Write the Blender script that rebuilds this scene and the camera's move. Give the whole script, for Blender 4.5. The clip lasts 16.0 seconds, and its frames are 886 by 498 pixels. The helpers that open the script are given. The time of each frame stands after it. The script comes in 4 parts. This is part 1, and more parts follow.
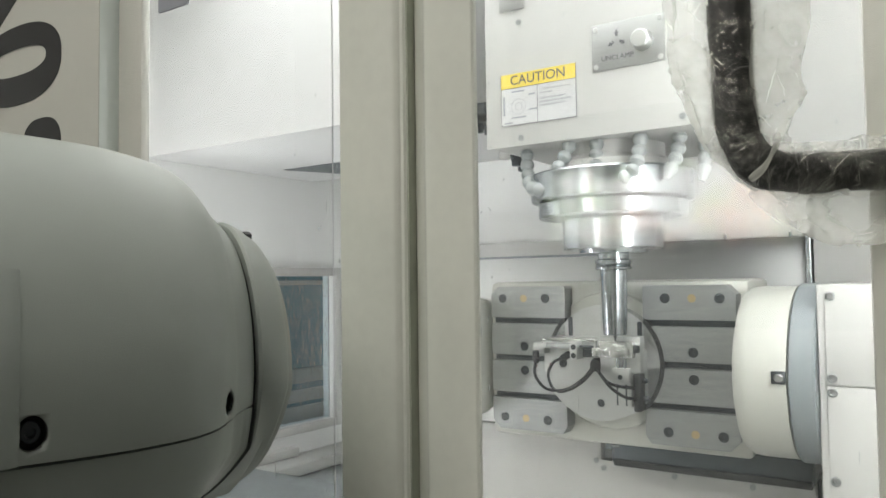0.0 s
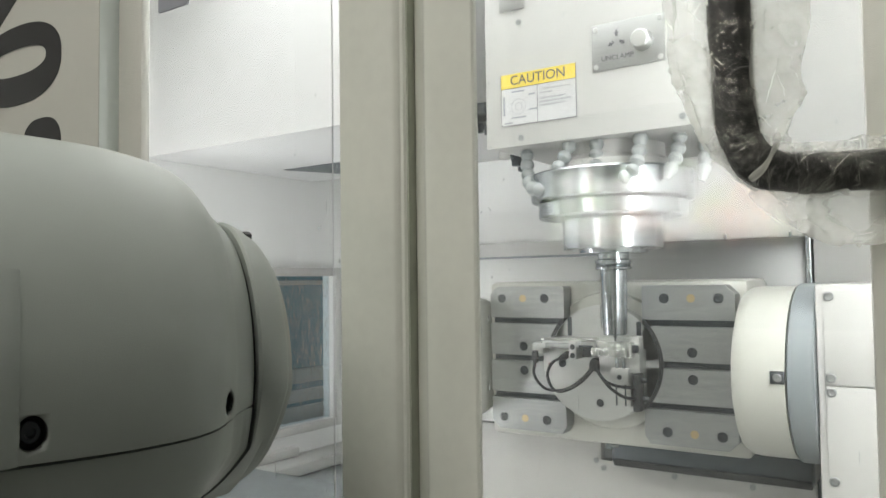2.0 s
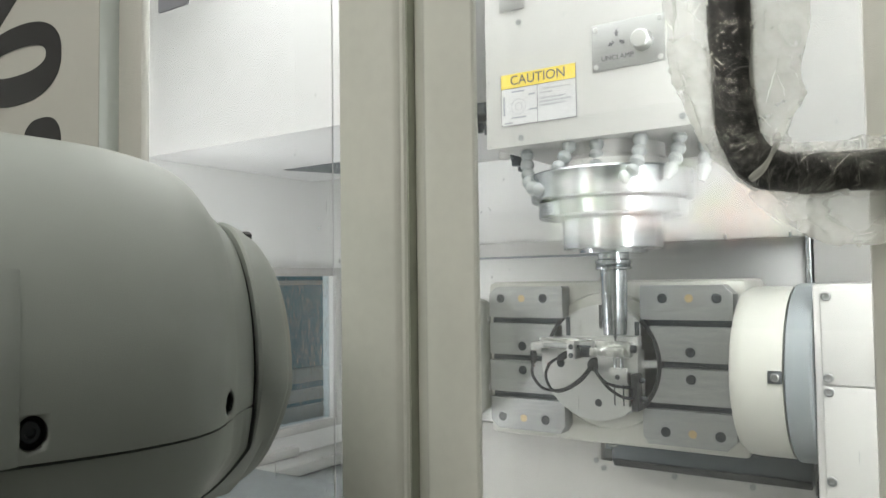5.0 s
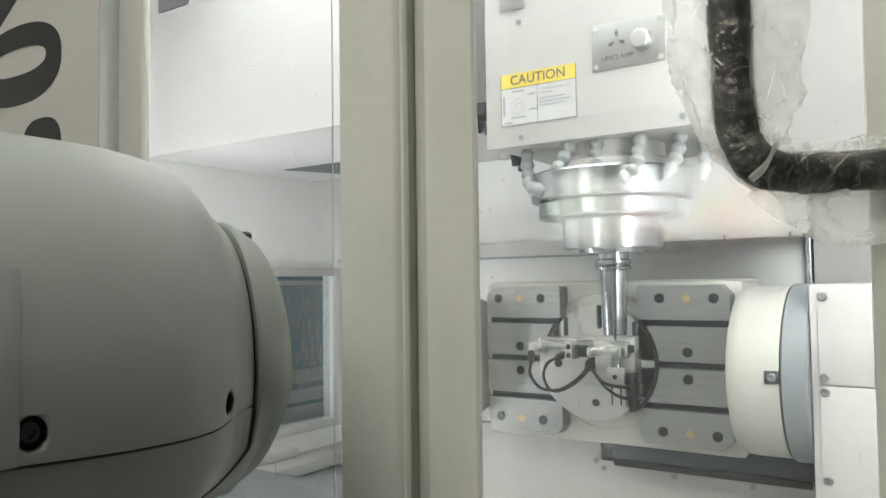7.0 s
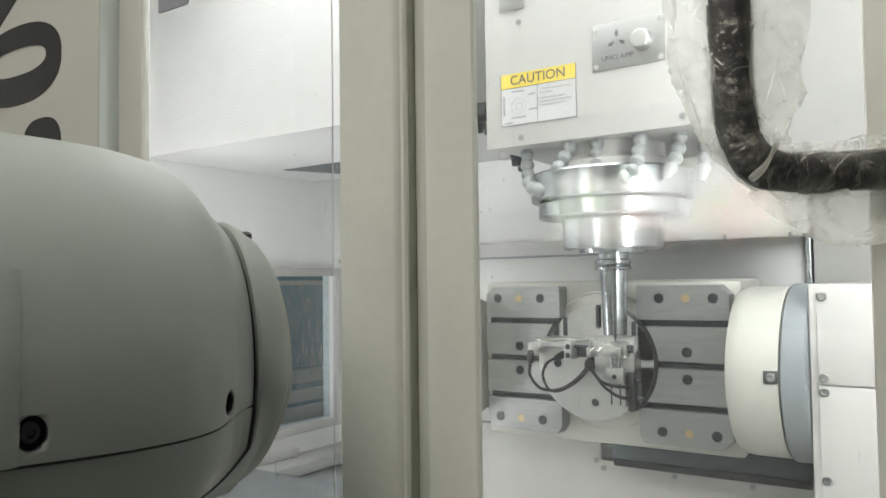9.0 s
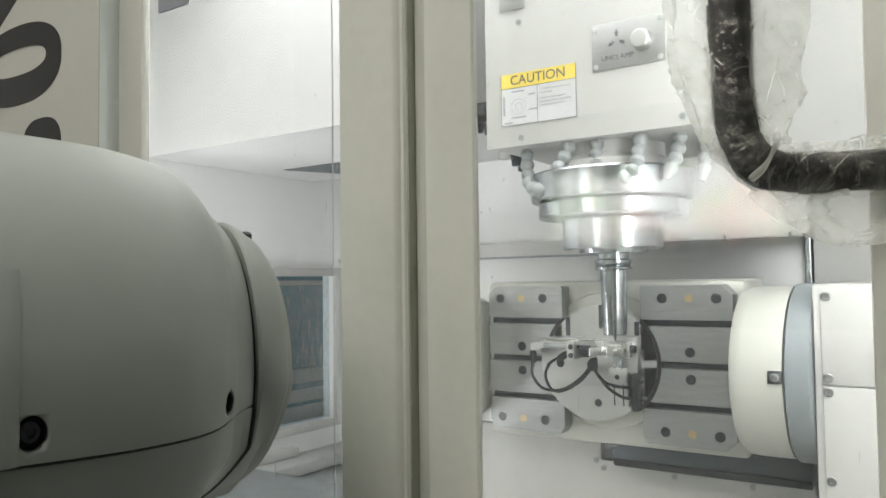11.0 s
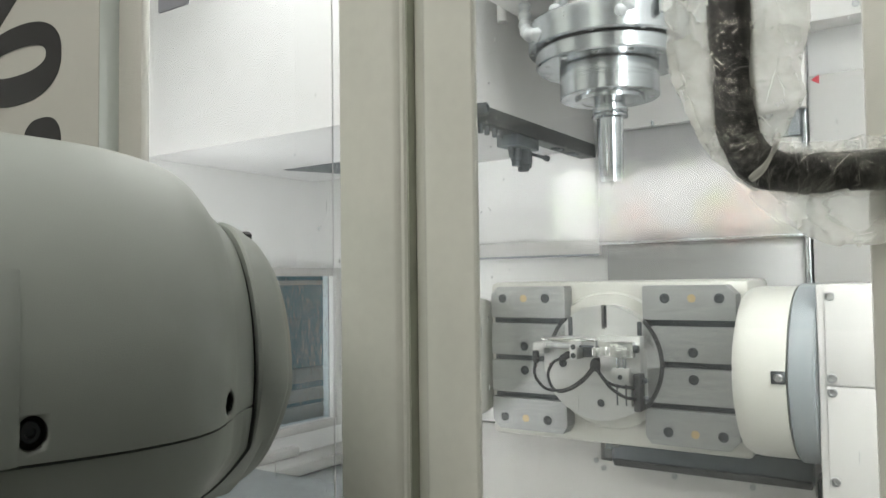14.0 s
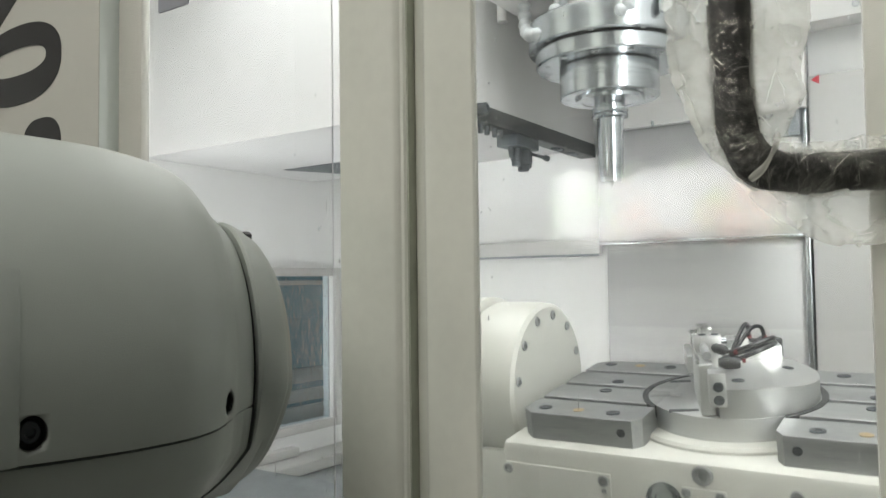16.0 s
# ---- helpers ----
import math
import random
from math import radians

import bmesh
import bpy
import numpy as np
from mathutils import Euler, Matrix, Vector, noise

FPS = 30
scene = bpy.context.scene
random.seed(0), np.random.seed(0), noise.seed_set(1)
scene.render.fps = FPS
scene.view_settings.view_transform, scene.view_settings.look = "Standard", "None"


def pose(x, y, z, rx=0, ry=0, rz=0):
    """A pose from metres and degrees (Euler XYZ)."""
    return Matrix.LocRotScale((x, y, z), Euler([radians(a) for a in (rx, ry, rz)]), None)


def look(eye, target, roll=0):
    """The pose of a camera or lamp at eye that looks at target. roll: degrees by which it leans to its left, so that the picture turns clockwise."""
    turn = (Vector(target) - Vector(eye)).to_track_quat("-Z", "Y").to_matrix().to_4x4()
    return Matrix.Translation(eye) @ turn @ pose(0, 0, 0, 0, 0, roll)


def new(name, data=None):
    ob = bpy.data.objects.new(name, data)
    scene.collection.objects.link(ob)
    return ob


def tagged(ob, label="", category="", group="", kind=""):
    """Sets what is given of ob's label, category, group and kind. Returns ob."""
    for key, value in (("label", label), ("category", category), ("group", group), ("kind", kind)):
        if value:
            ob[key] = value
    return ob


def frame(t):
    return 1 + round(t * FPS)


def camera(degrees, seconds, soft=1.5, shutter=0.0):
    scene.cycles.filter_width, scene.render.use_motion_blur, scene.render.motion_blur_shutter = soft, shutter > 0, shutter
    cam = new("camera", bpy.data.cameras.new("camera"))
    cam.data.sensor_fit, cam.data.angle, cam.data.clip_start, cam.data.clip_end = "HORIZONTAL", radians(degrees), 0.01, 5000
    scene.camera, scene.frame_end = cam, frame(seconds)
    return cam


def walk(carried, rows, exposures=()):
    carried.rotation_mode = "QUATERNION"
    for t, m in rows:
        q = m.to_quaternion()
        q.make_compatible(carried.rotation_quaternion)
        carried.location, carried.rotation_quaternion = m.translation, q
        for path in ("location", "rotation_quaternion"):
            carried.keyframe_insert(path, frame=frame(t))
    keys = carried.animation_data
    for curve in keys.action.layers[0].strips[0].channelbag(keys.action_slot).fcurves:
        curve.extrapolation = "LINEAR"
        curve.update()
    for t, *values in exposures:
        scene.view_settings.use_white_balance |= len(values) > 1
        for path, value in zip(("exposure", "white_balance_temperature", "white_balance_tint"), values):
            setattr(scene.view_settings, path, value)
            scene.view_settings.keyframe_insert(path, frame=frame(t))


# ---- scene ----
cam = camera(59.80, 16.0, shutter=0.15)
CAM = Vector((0, 0, 1.30))
fw = Vector((math.sin(radians(-34.04)) * math.cos(radians(2.534)), math.cos(radians(-34.04)) * math.cos(radians(2.534)), math.sin(radians(2.534))))
view = look(CAM, CAM + fw, -0.776)
walk(cam, [(0.0, view), (16.0, view)], exposures=[(0.0, 0.0), (16.0, 0.0)])

# ---- world and light ----
world = bpy.data.worlds.new("world")
scene.world = world
world.use_nodes = True
sky = world.node_tree.nodes.new("ShaderNodeTexSky")
sky.sky_type, sky.sun_disc, sky.sun_elevation, sky.sun_rotation = "NISHITA", False, radians(35), radians(200)
world.node_tree.nodes["Background"].inputs[1].default_value = 0.1
world.node_tree.links.new(sky.outputs[0], world.node_tree.nodes["Background"].inputs[0])


def area(name, m, sx, sy, watts, colour, spread=180):
    d = bpy.data.lights.new(name, "AREA")
    d.shape, d.size, d.size_y, d.energy, d.color = "RECTANGLE", sx, sy, watts, colour
    d.spread = radians(spread)
    ob = new(name, d)
    ob.matrix_world = m
    return ob


# the machine's own work light under its roof, unseen fill lamps added at both jambs, daylight through the workshop
# window behind the camera, and a ceiling lamp
area("machine_light", pose(-0.62, 0.86, 2.02, 0, 0, 0), 1.15, 0.50, 8.3, (1.0, 1.0, 0.985))
area("fill_light_jamb_left", look((-1.26, 0.56, 1.12), (-1.06, 1.6, 1.62)), 0.06, 0.7, 5.4, (1.0, 0.99, 0.995), 115)
area("fill_light_jamb_right", look((0.07, 0.70, 1.60), (-0.36, 1.55, 1.70)), 0.12, 0.7, 4.8, (1.0, 1.0, 0.985))
area("ceiling_lamp_light_left", look((-3.5, -0.84, 2.28), (-0.93, 0.48, 1.56)), 0.20, 0.12, 3.0, (1.0, 0.98, 0.94))
area("ceiling_lamp_light", pose(-1.0, -0.4, 3.3, 0, 0, 0), 2.0, 0.9, 27, (1.0, 0.97, 0.90))
area("ceiling_lamp_light_rear", look((-0.3, -1.7, 3.3), (-0.4, -0.6, 1.0)), 2.2, 1.0, 46, (1.0, 0.97, 0.90))


# ---- materials ----
def mat(name, colour, rough=0.5, metal=0.0, vary=0.06, grain=60.0, bump=0.0, bump_scale=400.0, stretch=(1, 1, 1), stain=0.0, coat=0.0, spec=0.5):
    m = bpy.data.materials.new(name)
    m.use_nodes = True
    nt = m.node_tree
    n, l = nt.nodes, nt.links
    b = n["Principled BSDF"]
    b.inputs["Roughness"].default_value, b.inputs["Metallic"].default_value = rough, metal
    b.inputs["Specular IOR Level"].default_value = spec
    if coat:
        b.inputs["Coat Weight"].default_value, b.inputs["Coat Roughness"].default_value = coat, 0.06
    co = n.new("ShaderNodeTexCoord")
    mp = n.new("ShaderNodeMapping")
    mp.inputs["Scale"].default_value = stretch
    l.new(co.outputs["Object"], mp.inputs[0])
    fine, big = n.new("ShaderNodeTexNoise"), n.new("ShaderNodeTexNoise")
    fine.inputs["Scale"].default_value, fine.inputs["Detail"].default_value = grain, 6
    big.inputs["Scale"].default_value, big.inputs["Detail"].default_value = grain * 0.08, 3
    for t in (fine, big):
        l.new(mp.outputs[0], t.inputs["Vector"])
    add = n.new("ShaderNodeMath")
    add.operation = "ADD"
    l.new(fine.outputs[0], add.inputs[0])
    l.new(big.outputs[0], add.inputs[1])
    ramp = n.new("ShaderNodeMapRange")
    ramp.inputs[1].default_value, ramp.inputs[2].default_value = 0.6, 1.4
    ramp.inputs[3].default_value, ramp.inputs[4].default_value = 1 - vary - stain, 1 + vary
    l.new(add.outputs[0], ramp.inputs[0])
    mul = n.new("ShaderNodeVectorMath")
    mul.operation = "SCALE"
    mul.inputs[0].default_value = colour
    l.new(ramp.outputs[0], mul.inputs["Scale"])
    l.new(mul.outputs[0], b.inputs["Base Color"])
    rr = n.new("ShaderNodeMapRange")
    rr.inputs[3].default_value, rr.inputs[4].default_value = max(0.02, rough - 0.08), min(1, rough + 0.08)
    l.new(big.outputs[0], rr.inputs[0])
    l.new(rr.outputs[0], b.inputs["Roughness"])
    if bump:
        bn, bt = n.new("ShaderNodeBump"), n.new("ShaderNodeTexNoise")
        bt.inputs["Scale"].default_value, bt.inputs["Detail"].default_value = bump_scale, 3
        l.new(mp.outputs[0], bt.inputs["Vector"])
        bn.inputs["Strength"].default_value, bn.inputs["Distance"].default_value = bump, 0.001
        l.new(bt.outputs[0], bn.inputs["Height"])
        l.new(bn.outputs[0], b.inputs["Normal"])
        if coat:
            l.new(bn.outputs[0], b.inputs["Coat Normal"])
    return m


def clear(name, tint, haze):
    """Plate glass with a streaky diffuse haze mixed in as a pale veil."""
    m = bpy.data.materials.new(name)
    m.use_nodes = True
    nt = m.node_tree
    n, l = nt.nodes, nt.links
    b, out = n["Principled BSDF"], n["Material Output"]
    b.inputs["Base Color"].default_value, b.inputs["Roughness"].default_value = (*tint, 1), 0.0
    b.inputs["Transmission Weight"].default_value, b.inputs["IOR"].default_value = 1.0, 1.5
    if haze:
        co, mp, ns, mr = n.new("ShaderNodeTexCoord"), n.new("ShaderNodeMapping"), n.new("ShaderNodeTexNoise"), n.new("ShaderNodeMapRange")
        mp.inputs["Scale"].default_value = (26, 26, 2.2)
        ns.inputs["Scale"].default_value, ns.inputs["Detail"].default_value = 1.0, 5
        mr.inputs[1].default_value, mr.inputs[2].default_value, mr.inputs[3].default_value, mr.inputs[4].default_value = 0.3, 0.75, haze * 0.8, haze * 1.25
        tl, df, half, mix = n.new("ShaderNodeBsdfTranslucent"), n.new("ShaderNodeBsdfDiffuse"), n.new("ShaderNodeMixShader"), n.new("ShaderNodeMixShader")
        for q in (tl, df):
            q.inputs["Color"].default_value = (0.9, 0.93, 0.92, 1)
        half.inputs[0].default_value = 0.35
        l.new(co.outputs["Object"], mp.inputs[0])
        l.new(mp.outputs[0], ns.inputs["Vector"])
        l.new(ns.outputs[0], mr.inputs[0])
        l.new(mr.outputs[0], mix.inputs[0])
        l.new(tl.outputs[0], half.inputs[1])
        l.new(df.outputs[0], half.inputs[2])
        l.new(b.outputs[0], mix.inputs[1])
        l.new(half.outputs[0], mix.inputs[2])
        l.new(mix.outputs[0], out.inputs[0])
    return m


def glowing(name, colour, strength):
    m = bpy.data.materials.new(name)
    m.use_nodes = True
    b = m.node_tree.nodes["Principled BSDF"]
    b.inputs["Base Color"].default_value = (*colour, 1)
    b.inputs["Emission Color"].default_value, b.inputs["Emission Strength"].default_value = (*colour, 1), strength
    return m


DOOR_PAINT = mat("door_paint", (0.715, 0.725, 0.655), 0.30, 0, 0.03, 90, 0.25, 1400, stain=0.03, coat=0.6)
PANEL_PAINT = mat("orange_peel_paint", (0.50, 0.50, 0.45), 0.5, 0, 0.03, 90, 0.9, 900, coat=1.0, spec=0.15)
PANEL_PAINT.node_tree.nodes["Principled BSDF"].inputs["Coat Roughness"].default_value = 0.03
WHITE = mat("white_machine_paint", (0.51, 0.51, 0.495), 0.35, 0, 0.03, 40, 0.08, 700, stain=0.03)
WALL_WHITE = mat("white_inner_sheet", (0.79, 0.795, 0.785), 0.45, 0, 0.03, 25, 0.06, 300, stain=0.04, stretch=(1, 1, 0.25))
COVER_WHITE = mat("white_cover_paint", (0.60, 0.60, 0.595), 0.45, 0, 0.03, 25, 0.06, 300, stain=0.03)
DOOR_GROOVE = mat("olive_grey_groove_shade", (0.34, 0.355, 0.29), 0.6, 0, 0.1, 80)
CREAM = mat("cream_casting_paint", (0.50, 0.505, 0.465), 0.38, 0, 0.03, 50, 0.12, 500, stain=0.03)
STEEL_BLOCK = mat("ground_steel", (0.40, 0.412, 0.41), 0.49, 1.0, 0.12, 160, 0.06, 900, stretch=(0.15, 1, 1), stain=0.06)
SCREW_STEEL = mat("dull_screw_steel", (0.36, 0.37, 0.37), 0.45, 1.0, 0.15, 300)
STEEL_SHINY = mat("turned_steel", (0.46, 0.49, 0.51), 0.20, 1.0, 0.06, 200, 0.03, 900, stretch=(0.2, 0.2, 3))
ALU = mat("milled_aluminium", (0.60, 0.61, 0.60), 0.43, 1.0, 0.06, 180, 0.05, 1200, stretch=(0.3, 2, 1))
SHEET = mat("brushed_way_cover", (0.42, 0.425, 0.42), 0.50, 1.0, 0.08, 120, 0.012, 900, stretch=(0.15, 1, 6), stain=0.06)
DARK = mat("black_rubber", (0.025, 0.027, 0.028), 0.5, 0, 0.2, 80, 0.2, 600)
# dark steel of small parts; in slots and grooves it stands for shade
SLOT = mat("dark_steel_and_slot_shade", (0.10, 0.11, 0.12), 0.4, 0.8, 0.2, 90)
# near-black that stands for the shade inside the screw holes
SOCKET_DARK = mat("socket_hole_shade", (0.035, 0.042, 0.046), 0.45, 0, 0.2, 200)
BRASS = mat("brass", (0.58, 0.46, 0.28), 0.5, 1.0, 0.12, 300)
GREY_DISC = mat("grey_drum_plate", (0.22, 0.245, 0.26), 0.35, 0, 0.06, 40, 0.06, 500)
WIPER = mat("dark_wiper", (0.07, 0.085, 0.095), 0.45, 0, 0.15, 60, 0.1, 500)
ROBOT = mat("robot_enamel", (0.310, 0.338, 0.310), 0.52, 0, 0.03, 30, 0.15, 1500, stain=0.03)
# near-black for the shade in the robot's gaps and bolt recesses
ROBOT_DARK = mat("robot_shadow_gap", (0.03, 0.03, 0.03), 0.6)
INK = mat("black_lettering", (0.012, 0.012, 0.012), 0.5, 0, 0.1, 60, 0.9, 900, coat=0.8, spec=0.2)
RETURN_PALE = mat("pale_lit_return", (0.66, 0.71, 0.68), 0.3, 0, 0.04, 60, 0.05, 400)
YELLOW = mat("caution_yellow", (0.70, 0.55, 0.09), 0.4)
LABEL_WHITE = mat("label_white", (0.53, 0.535, 0.54), 0.4)
LABEL_INK = mat("label_ink", (0.10, 0.10, 0.11), 0.5)
LABEL_GREY = mat("label_faint_ink", (0.27, 0.28, 0.31), 0.5)
NOZZLE = mat("translucent_nozzle_plastic", (0.34, 0.36, 0.36), 0.30, 0, 0.04, 60)
RED = mat("red_sticker", (0.55, 0.03, 0.05), 0.5)
# pale colours for the glints drawn along the film's creases and folds
CREASE_GLINT = mat("film_crease_glint", (0.30, 0.30, 0.28), 0.2, 0, 0.05, 80)
FOLD_GLINT = mat("film_fold_glint", (0.62, 0.62, 0.57), 0.3, 0, 0.05, 80)
CABLE = mat("black_cable", (0.010, 0.011, 0.013), 0.36, 0, 0.15, 200)
SHRINK = mat("red_sleeve", (0.13, 0.02, 0.025), 0.45)
HOSE = mat("black_corrugated_hose", (0.018, 0.018, 0.017), 0.45, 0, 0.25, 150, 0.4, 300)


def turned_face():
    """Steel faced on a lathe: fine rings that pull the highlights into radial fans."""
    m = mat("faced_steel", (0.60, 0.61, 0.605), 0.46, 1.0, 0.05, 200)
    n, l = m.node_tree.nodes, m.node_tree.links
    tan = n.new("ShaderNodeTangent")
    tan.direction_type, tan.axis = "RADIAL", "Z"
    b = n["Principled BSDF"]
    b.inputs["Anisotropic"].default_value, b.inputs["Anisotropic Rotation"].default_value = 0.6, 0.25
    l.new(tan.outputs[0], b.inputs["Tangent"])
    return m


FACED = turned_face()
POLISHED = mat("bright_milled_aluminium", (0.80, 0.81, 0.80), 0.22, 1.0, 0.05, 180, 0.04, 900)
PANE = clear("door_glass", (0.97, 0.99, 0.99), 0.016)
WATER = clear("clear_drops", (0.97, 0.99, 1.0), 0.45)
SIDE_PANE = clear("wet_side_glass", (0.80, 0.94, 1.0), 0.03)
CONCRETE = mat("painted_floor", (0.12, 0.125, 0.12), 0.4, 0, 0.1, 8, 0.05, 60, stain=0.08)
PLASTER = mat("workshop_wall", (0.45, 0.45, 0.42), 0.7, 0, 0.05, 6, 0.05, 90)
PAN = mat("galvanised_pan", (0.26, 0.28, 0.285), 0.45, 0.3, 0.15, 30, 0.1, 200, stain=0.1)
BLUE_GREY = mat("blue_grey_cabinet", (0.03, 0.20, 0.30), 0.5, 0, 0.2, 8)
PALE_STEEL = mat("pale_grey_steel", (0.55, 0.57, 0.57), 0.45, 0, 0.06, 20)


def film_material():
    """Thin polythene: mostly clear, lit through from behind, glinting along its creases."""
    m = mat("clear_plastic_film", (0.80, 0.80, 0.76), 0.18, 0, 0.03, 60, 0.6, 120)
    nt = m.node_tree
    n, l = nt.nodes, nt.links
    b, out = n["Principled BSDF"], n["Material Output"]
    tr, tl, body, mix = n.new("ShaderNodeBsdfTransparent"), n.new("ShaderNodeBsdfTranslucent"), n.new("ShaderNodeMixShader"), n.new("ShaderNodeMixShader")
    tl.inputs["Color"].default_value = (0.86, 0.86, 0.80, 1)
    body.inputs[0].default_value = 0.25
    ns, mr, co = n.new("ShaderNodeTexNoise"), n.new("ShaderNodeMapRange"), n.new("ShaderNodeTexCoord")
    l.new(co.outputs["Object"], ns.inputs["Vector"])
    ns.inputs["Scale"].default_value, ns.inputs["Detail"].default_value = 40, 6
    mr.inputs[1].default_value, mr.inputs[2].default_value, mr.inputs[3].default_value, mr.inputs[4].default_value = 0.35, 0.7, 0.24, 0.40
    l.new(ns.outputs[0], mr.inputs[0])
    l.new(mr.outputs[0], mix.inputs[0])
    l.new(tl.outputs[0], body.inputs[1])
    l.new(b.outputs[0], body.inputs[2])
    l.new(tr.outputs[0], mix.inputs[1])
    l.new(body.outputs[0], mix.inputs[2])
    l.new(mix.outputs[0], out.inputs[0])
    return m


def tight_film_material():
    """Polythene drawn tight: clear, with sharp broken glints."""
    m = bpy.data.materials.new("tight_plastic_film")
    m.use_nodes = True
    n, l = m.node_tree.nodes, m.node_tree.links
    tr, gl, mix = n.new("ShaderNodeBsdfTransparent"), n.new("ShaderNodeBsdfGlossy"), n.new("ShaderNodeMixShader")
    co, bn, ns, big, mr = n.new("ShaderNodeTexCoord"), n.new("ShaderNodeBump"), n.new("ShaderNodeTexNoise"), n.new("ShaderNodeTexNoise"), n.new("ShaderNodeMapRange")
    ns.inputs["Scale"].default_value, ns.inputs["Detail"].default_value, ns.inputs["Distortion"].default_value = 130, 4, 1.5
    big.inputs["Scale"].default_value, big.inputs["Detail"].default_value = 55, 5
    bn.inputs["Strength"].default_value, bn.inputs["Distance"].default_value = 1.0, 0.004
    mr.inputs[1].default_value, mr.inputs[2].default_value, mr.inputs[3].default_value, mr.inputs[4].default_value = 0.40, 0.75, 0.03, 0.34
    gl.inputs["Roughness"].default_value, gl.inputs["Color"].default_value = 0.22, (0.9, 0.88, 0.82, 1)
    for q in (ns, big):
        l.new(co.outputs["Object"], q.inputs["Vector"])
    l.new(ns.outputs[0], bn.inputs["Height"])
    l.new(bn.outputs[0], gl.inputs["Normal"])
    l.new(big.outputs[0], mr.inputs[0])
    l.new(mr.outputs[0], mix.inputs[0])
    l.new(tr.outputs[0], mix.inputs[1])
    l.new(gl.outputs[0], mix.inputs[2])
    l.new(mix.outputs[0], n["Material Output"].inputs[0])
    return m


TIGHT_FILM = tight_film_material()
FILM = film_material()


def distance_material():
    """A glowing distance shaped for its reflection in the glass: bright in the middle, with green and pinkish patches.
    """
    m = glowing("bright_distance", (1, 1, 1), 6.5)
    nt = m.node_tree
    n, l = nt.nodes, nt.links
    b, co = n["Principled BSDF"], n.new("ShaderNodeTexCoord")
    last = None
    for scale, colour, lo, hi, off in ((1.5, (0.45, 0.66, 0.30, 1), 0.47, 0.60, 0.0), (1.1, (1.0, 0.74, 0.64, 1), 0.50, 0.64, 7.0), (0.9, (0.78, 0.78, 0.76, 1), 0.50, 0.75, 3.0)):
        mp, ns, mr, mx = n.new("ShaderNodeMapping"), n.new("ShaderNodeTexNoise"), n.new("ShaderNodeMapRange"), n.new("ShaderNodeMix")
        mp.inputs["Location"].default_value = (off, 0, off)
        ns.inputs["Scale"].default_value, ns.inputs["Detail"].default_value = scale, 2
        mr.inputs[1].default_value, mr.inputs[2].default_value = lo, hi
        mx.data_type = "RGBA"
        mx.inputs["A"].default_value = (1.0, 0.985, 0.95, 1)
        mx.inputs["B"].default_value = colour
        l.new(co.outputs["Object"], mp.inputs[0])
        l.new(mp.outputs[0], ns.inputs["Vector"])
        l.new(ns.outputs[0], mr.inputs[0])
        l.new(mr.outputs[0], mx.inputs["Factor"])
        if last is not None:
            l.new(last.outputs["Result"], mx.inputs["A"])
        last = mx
    # a mask dims the glow on both sides, above and below, with soft uneven edges
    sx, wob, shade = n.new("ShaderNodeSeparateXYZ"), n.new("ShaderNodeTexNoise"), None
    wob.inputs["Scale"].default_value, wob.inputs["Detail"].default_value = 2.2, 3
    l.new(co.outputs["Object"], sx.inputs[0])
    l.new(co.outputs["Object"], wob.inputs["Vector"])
    for axis, lo0, lo1, hi0, hi1 in (("X", *GLOW_EDGES[0]), ("Z", *GLOW_EDGES[1])):
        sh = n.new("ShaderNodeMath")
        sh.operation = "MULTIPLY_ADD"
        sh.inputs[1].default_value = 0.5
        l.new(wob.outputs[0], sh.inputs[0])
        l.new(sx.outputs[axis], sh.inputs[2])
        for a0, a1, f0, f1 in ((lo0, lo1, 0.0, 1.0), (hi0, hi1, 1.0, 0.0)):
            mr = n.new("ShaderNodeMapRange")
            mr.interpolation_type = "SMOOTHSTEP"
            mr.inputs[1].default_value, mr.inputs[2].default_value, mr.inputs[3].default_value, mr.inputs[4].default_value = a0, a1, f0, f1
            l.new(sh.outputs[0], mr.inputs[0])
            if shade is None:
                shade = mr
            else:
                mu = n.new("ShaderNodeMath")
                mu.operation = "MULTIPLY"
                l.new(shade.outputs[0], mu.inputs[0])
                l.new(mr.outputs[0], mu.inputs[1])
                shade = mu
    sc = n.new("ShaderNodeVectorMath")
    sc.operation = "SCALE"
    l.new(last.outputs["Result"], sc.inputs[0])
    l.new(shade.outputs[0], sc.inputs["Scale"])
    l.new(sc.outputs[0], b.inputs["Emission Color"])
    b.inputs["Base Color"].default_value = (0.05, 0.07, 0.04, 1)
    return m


GLOW_EDGES = ((-3.75, -3.45, -1.35, -0.85), (1.80, 2.20, 2.62, 2.90))
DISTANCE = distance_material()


# ---- building helpers ----
def box(bm, x0, x1, y0, y1, z0, z1, bevel=0.0, m=None):
    made = bmesh.ops.create_cube(bm, size=1.0)["verts"]
    for v in made:
        v.co = Vector(((x0 + x1) / 2 + v.co.x * (x1 - x0), (y0 + y1) / 2 + v.co.y * (y1 - y0), (z0 + z1) / 2 + v.co.z * (z1 - z0)))
    if bevel:
        edges = list({e for v in made for e in v.link_edges})
        made = bmesh.ops.bevel(bm, geom=edges, offset=bevel, segments=2, affect="EDGES", profile=0.5)["verts"]
    if m is not None:
        bmesh.ops.transform(bm, matrix=m, verts=list(set(made)))
    return bm


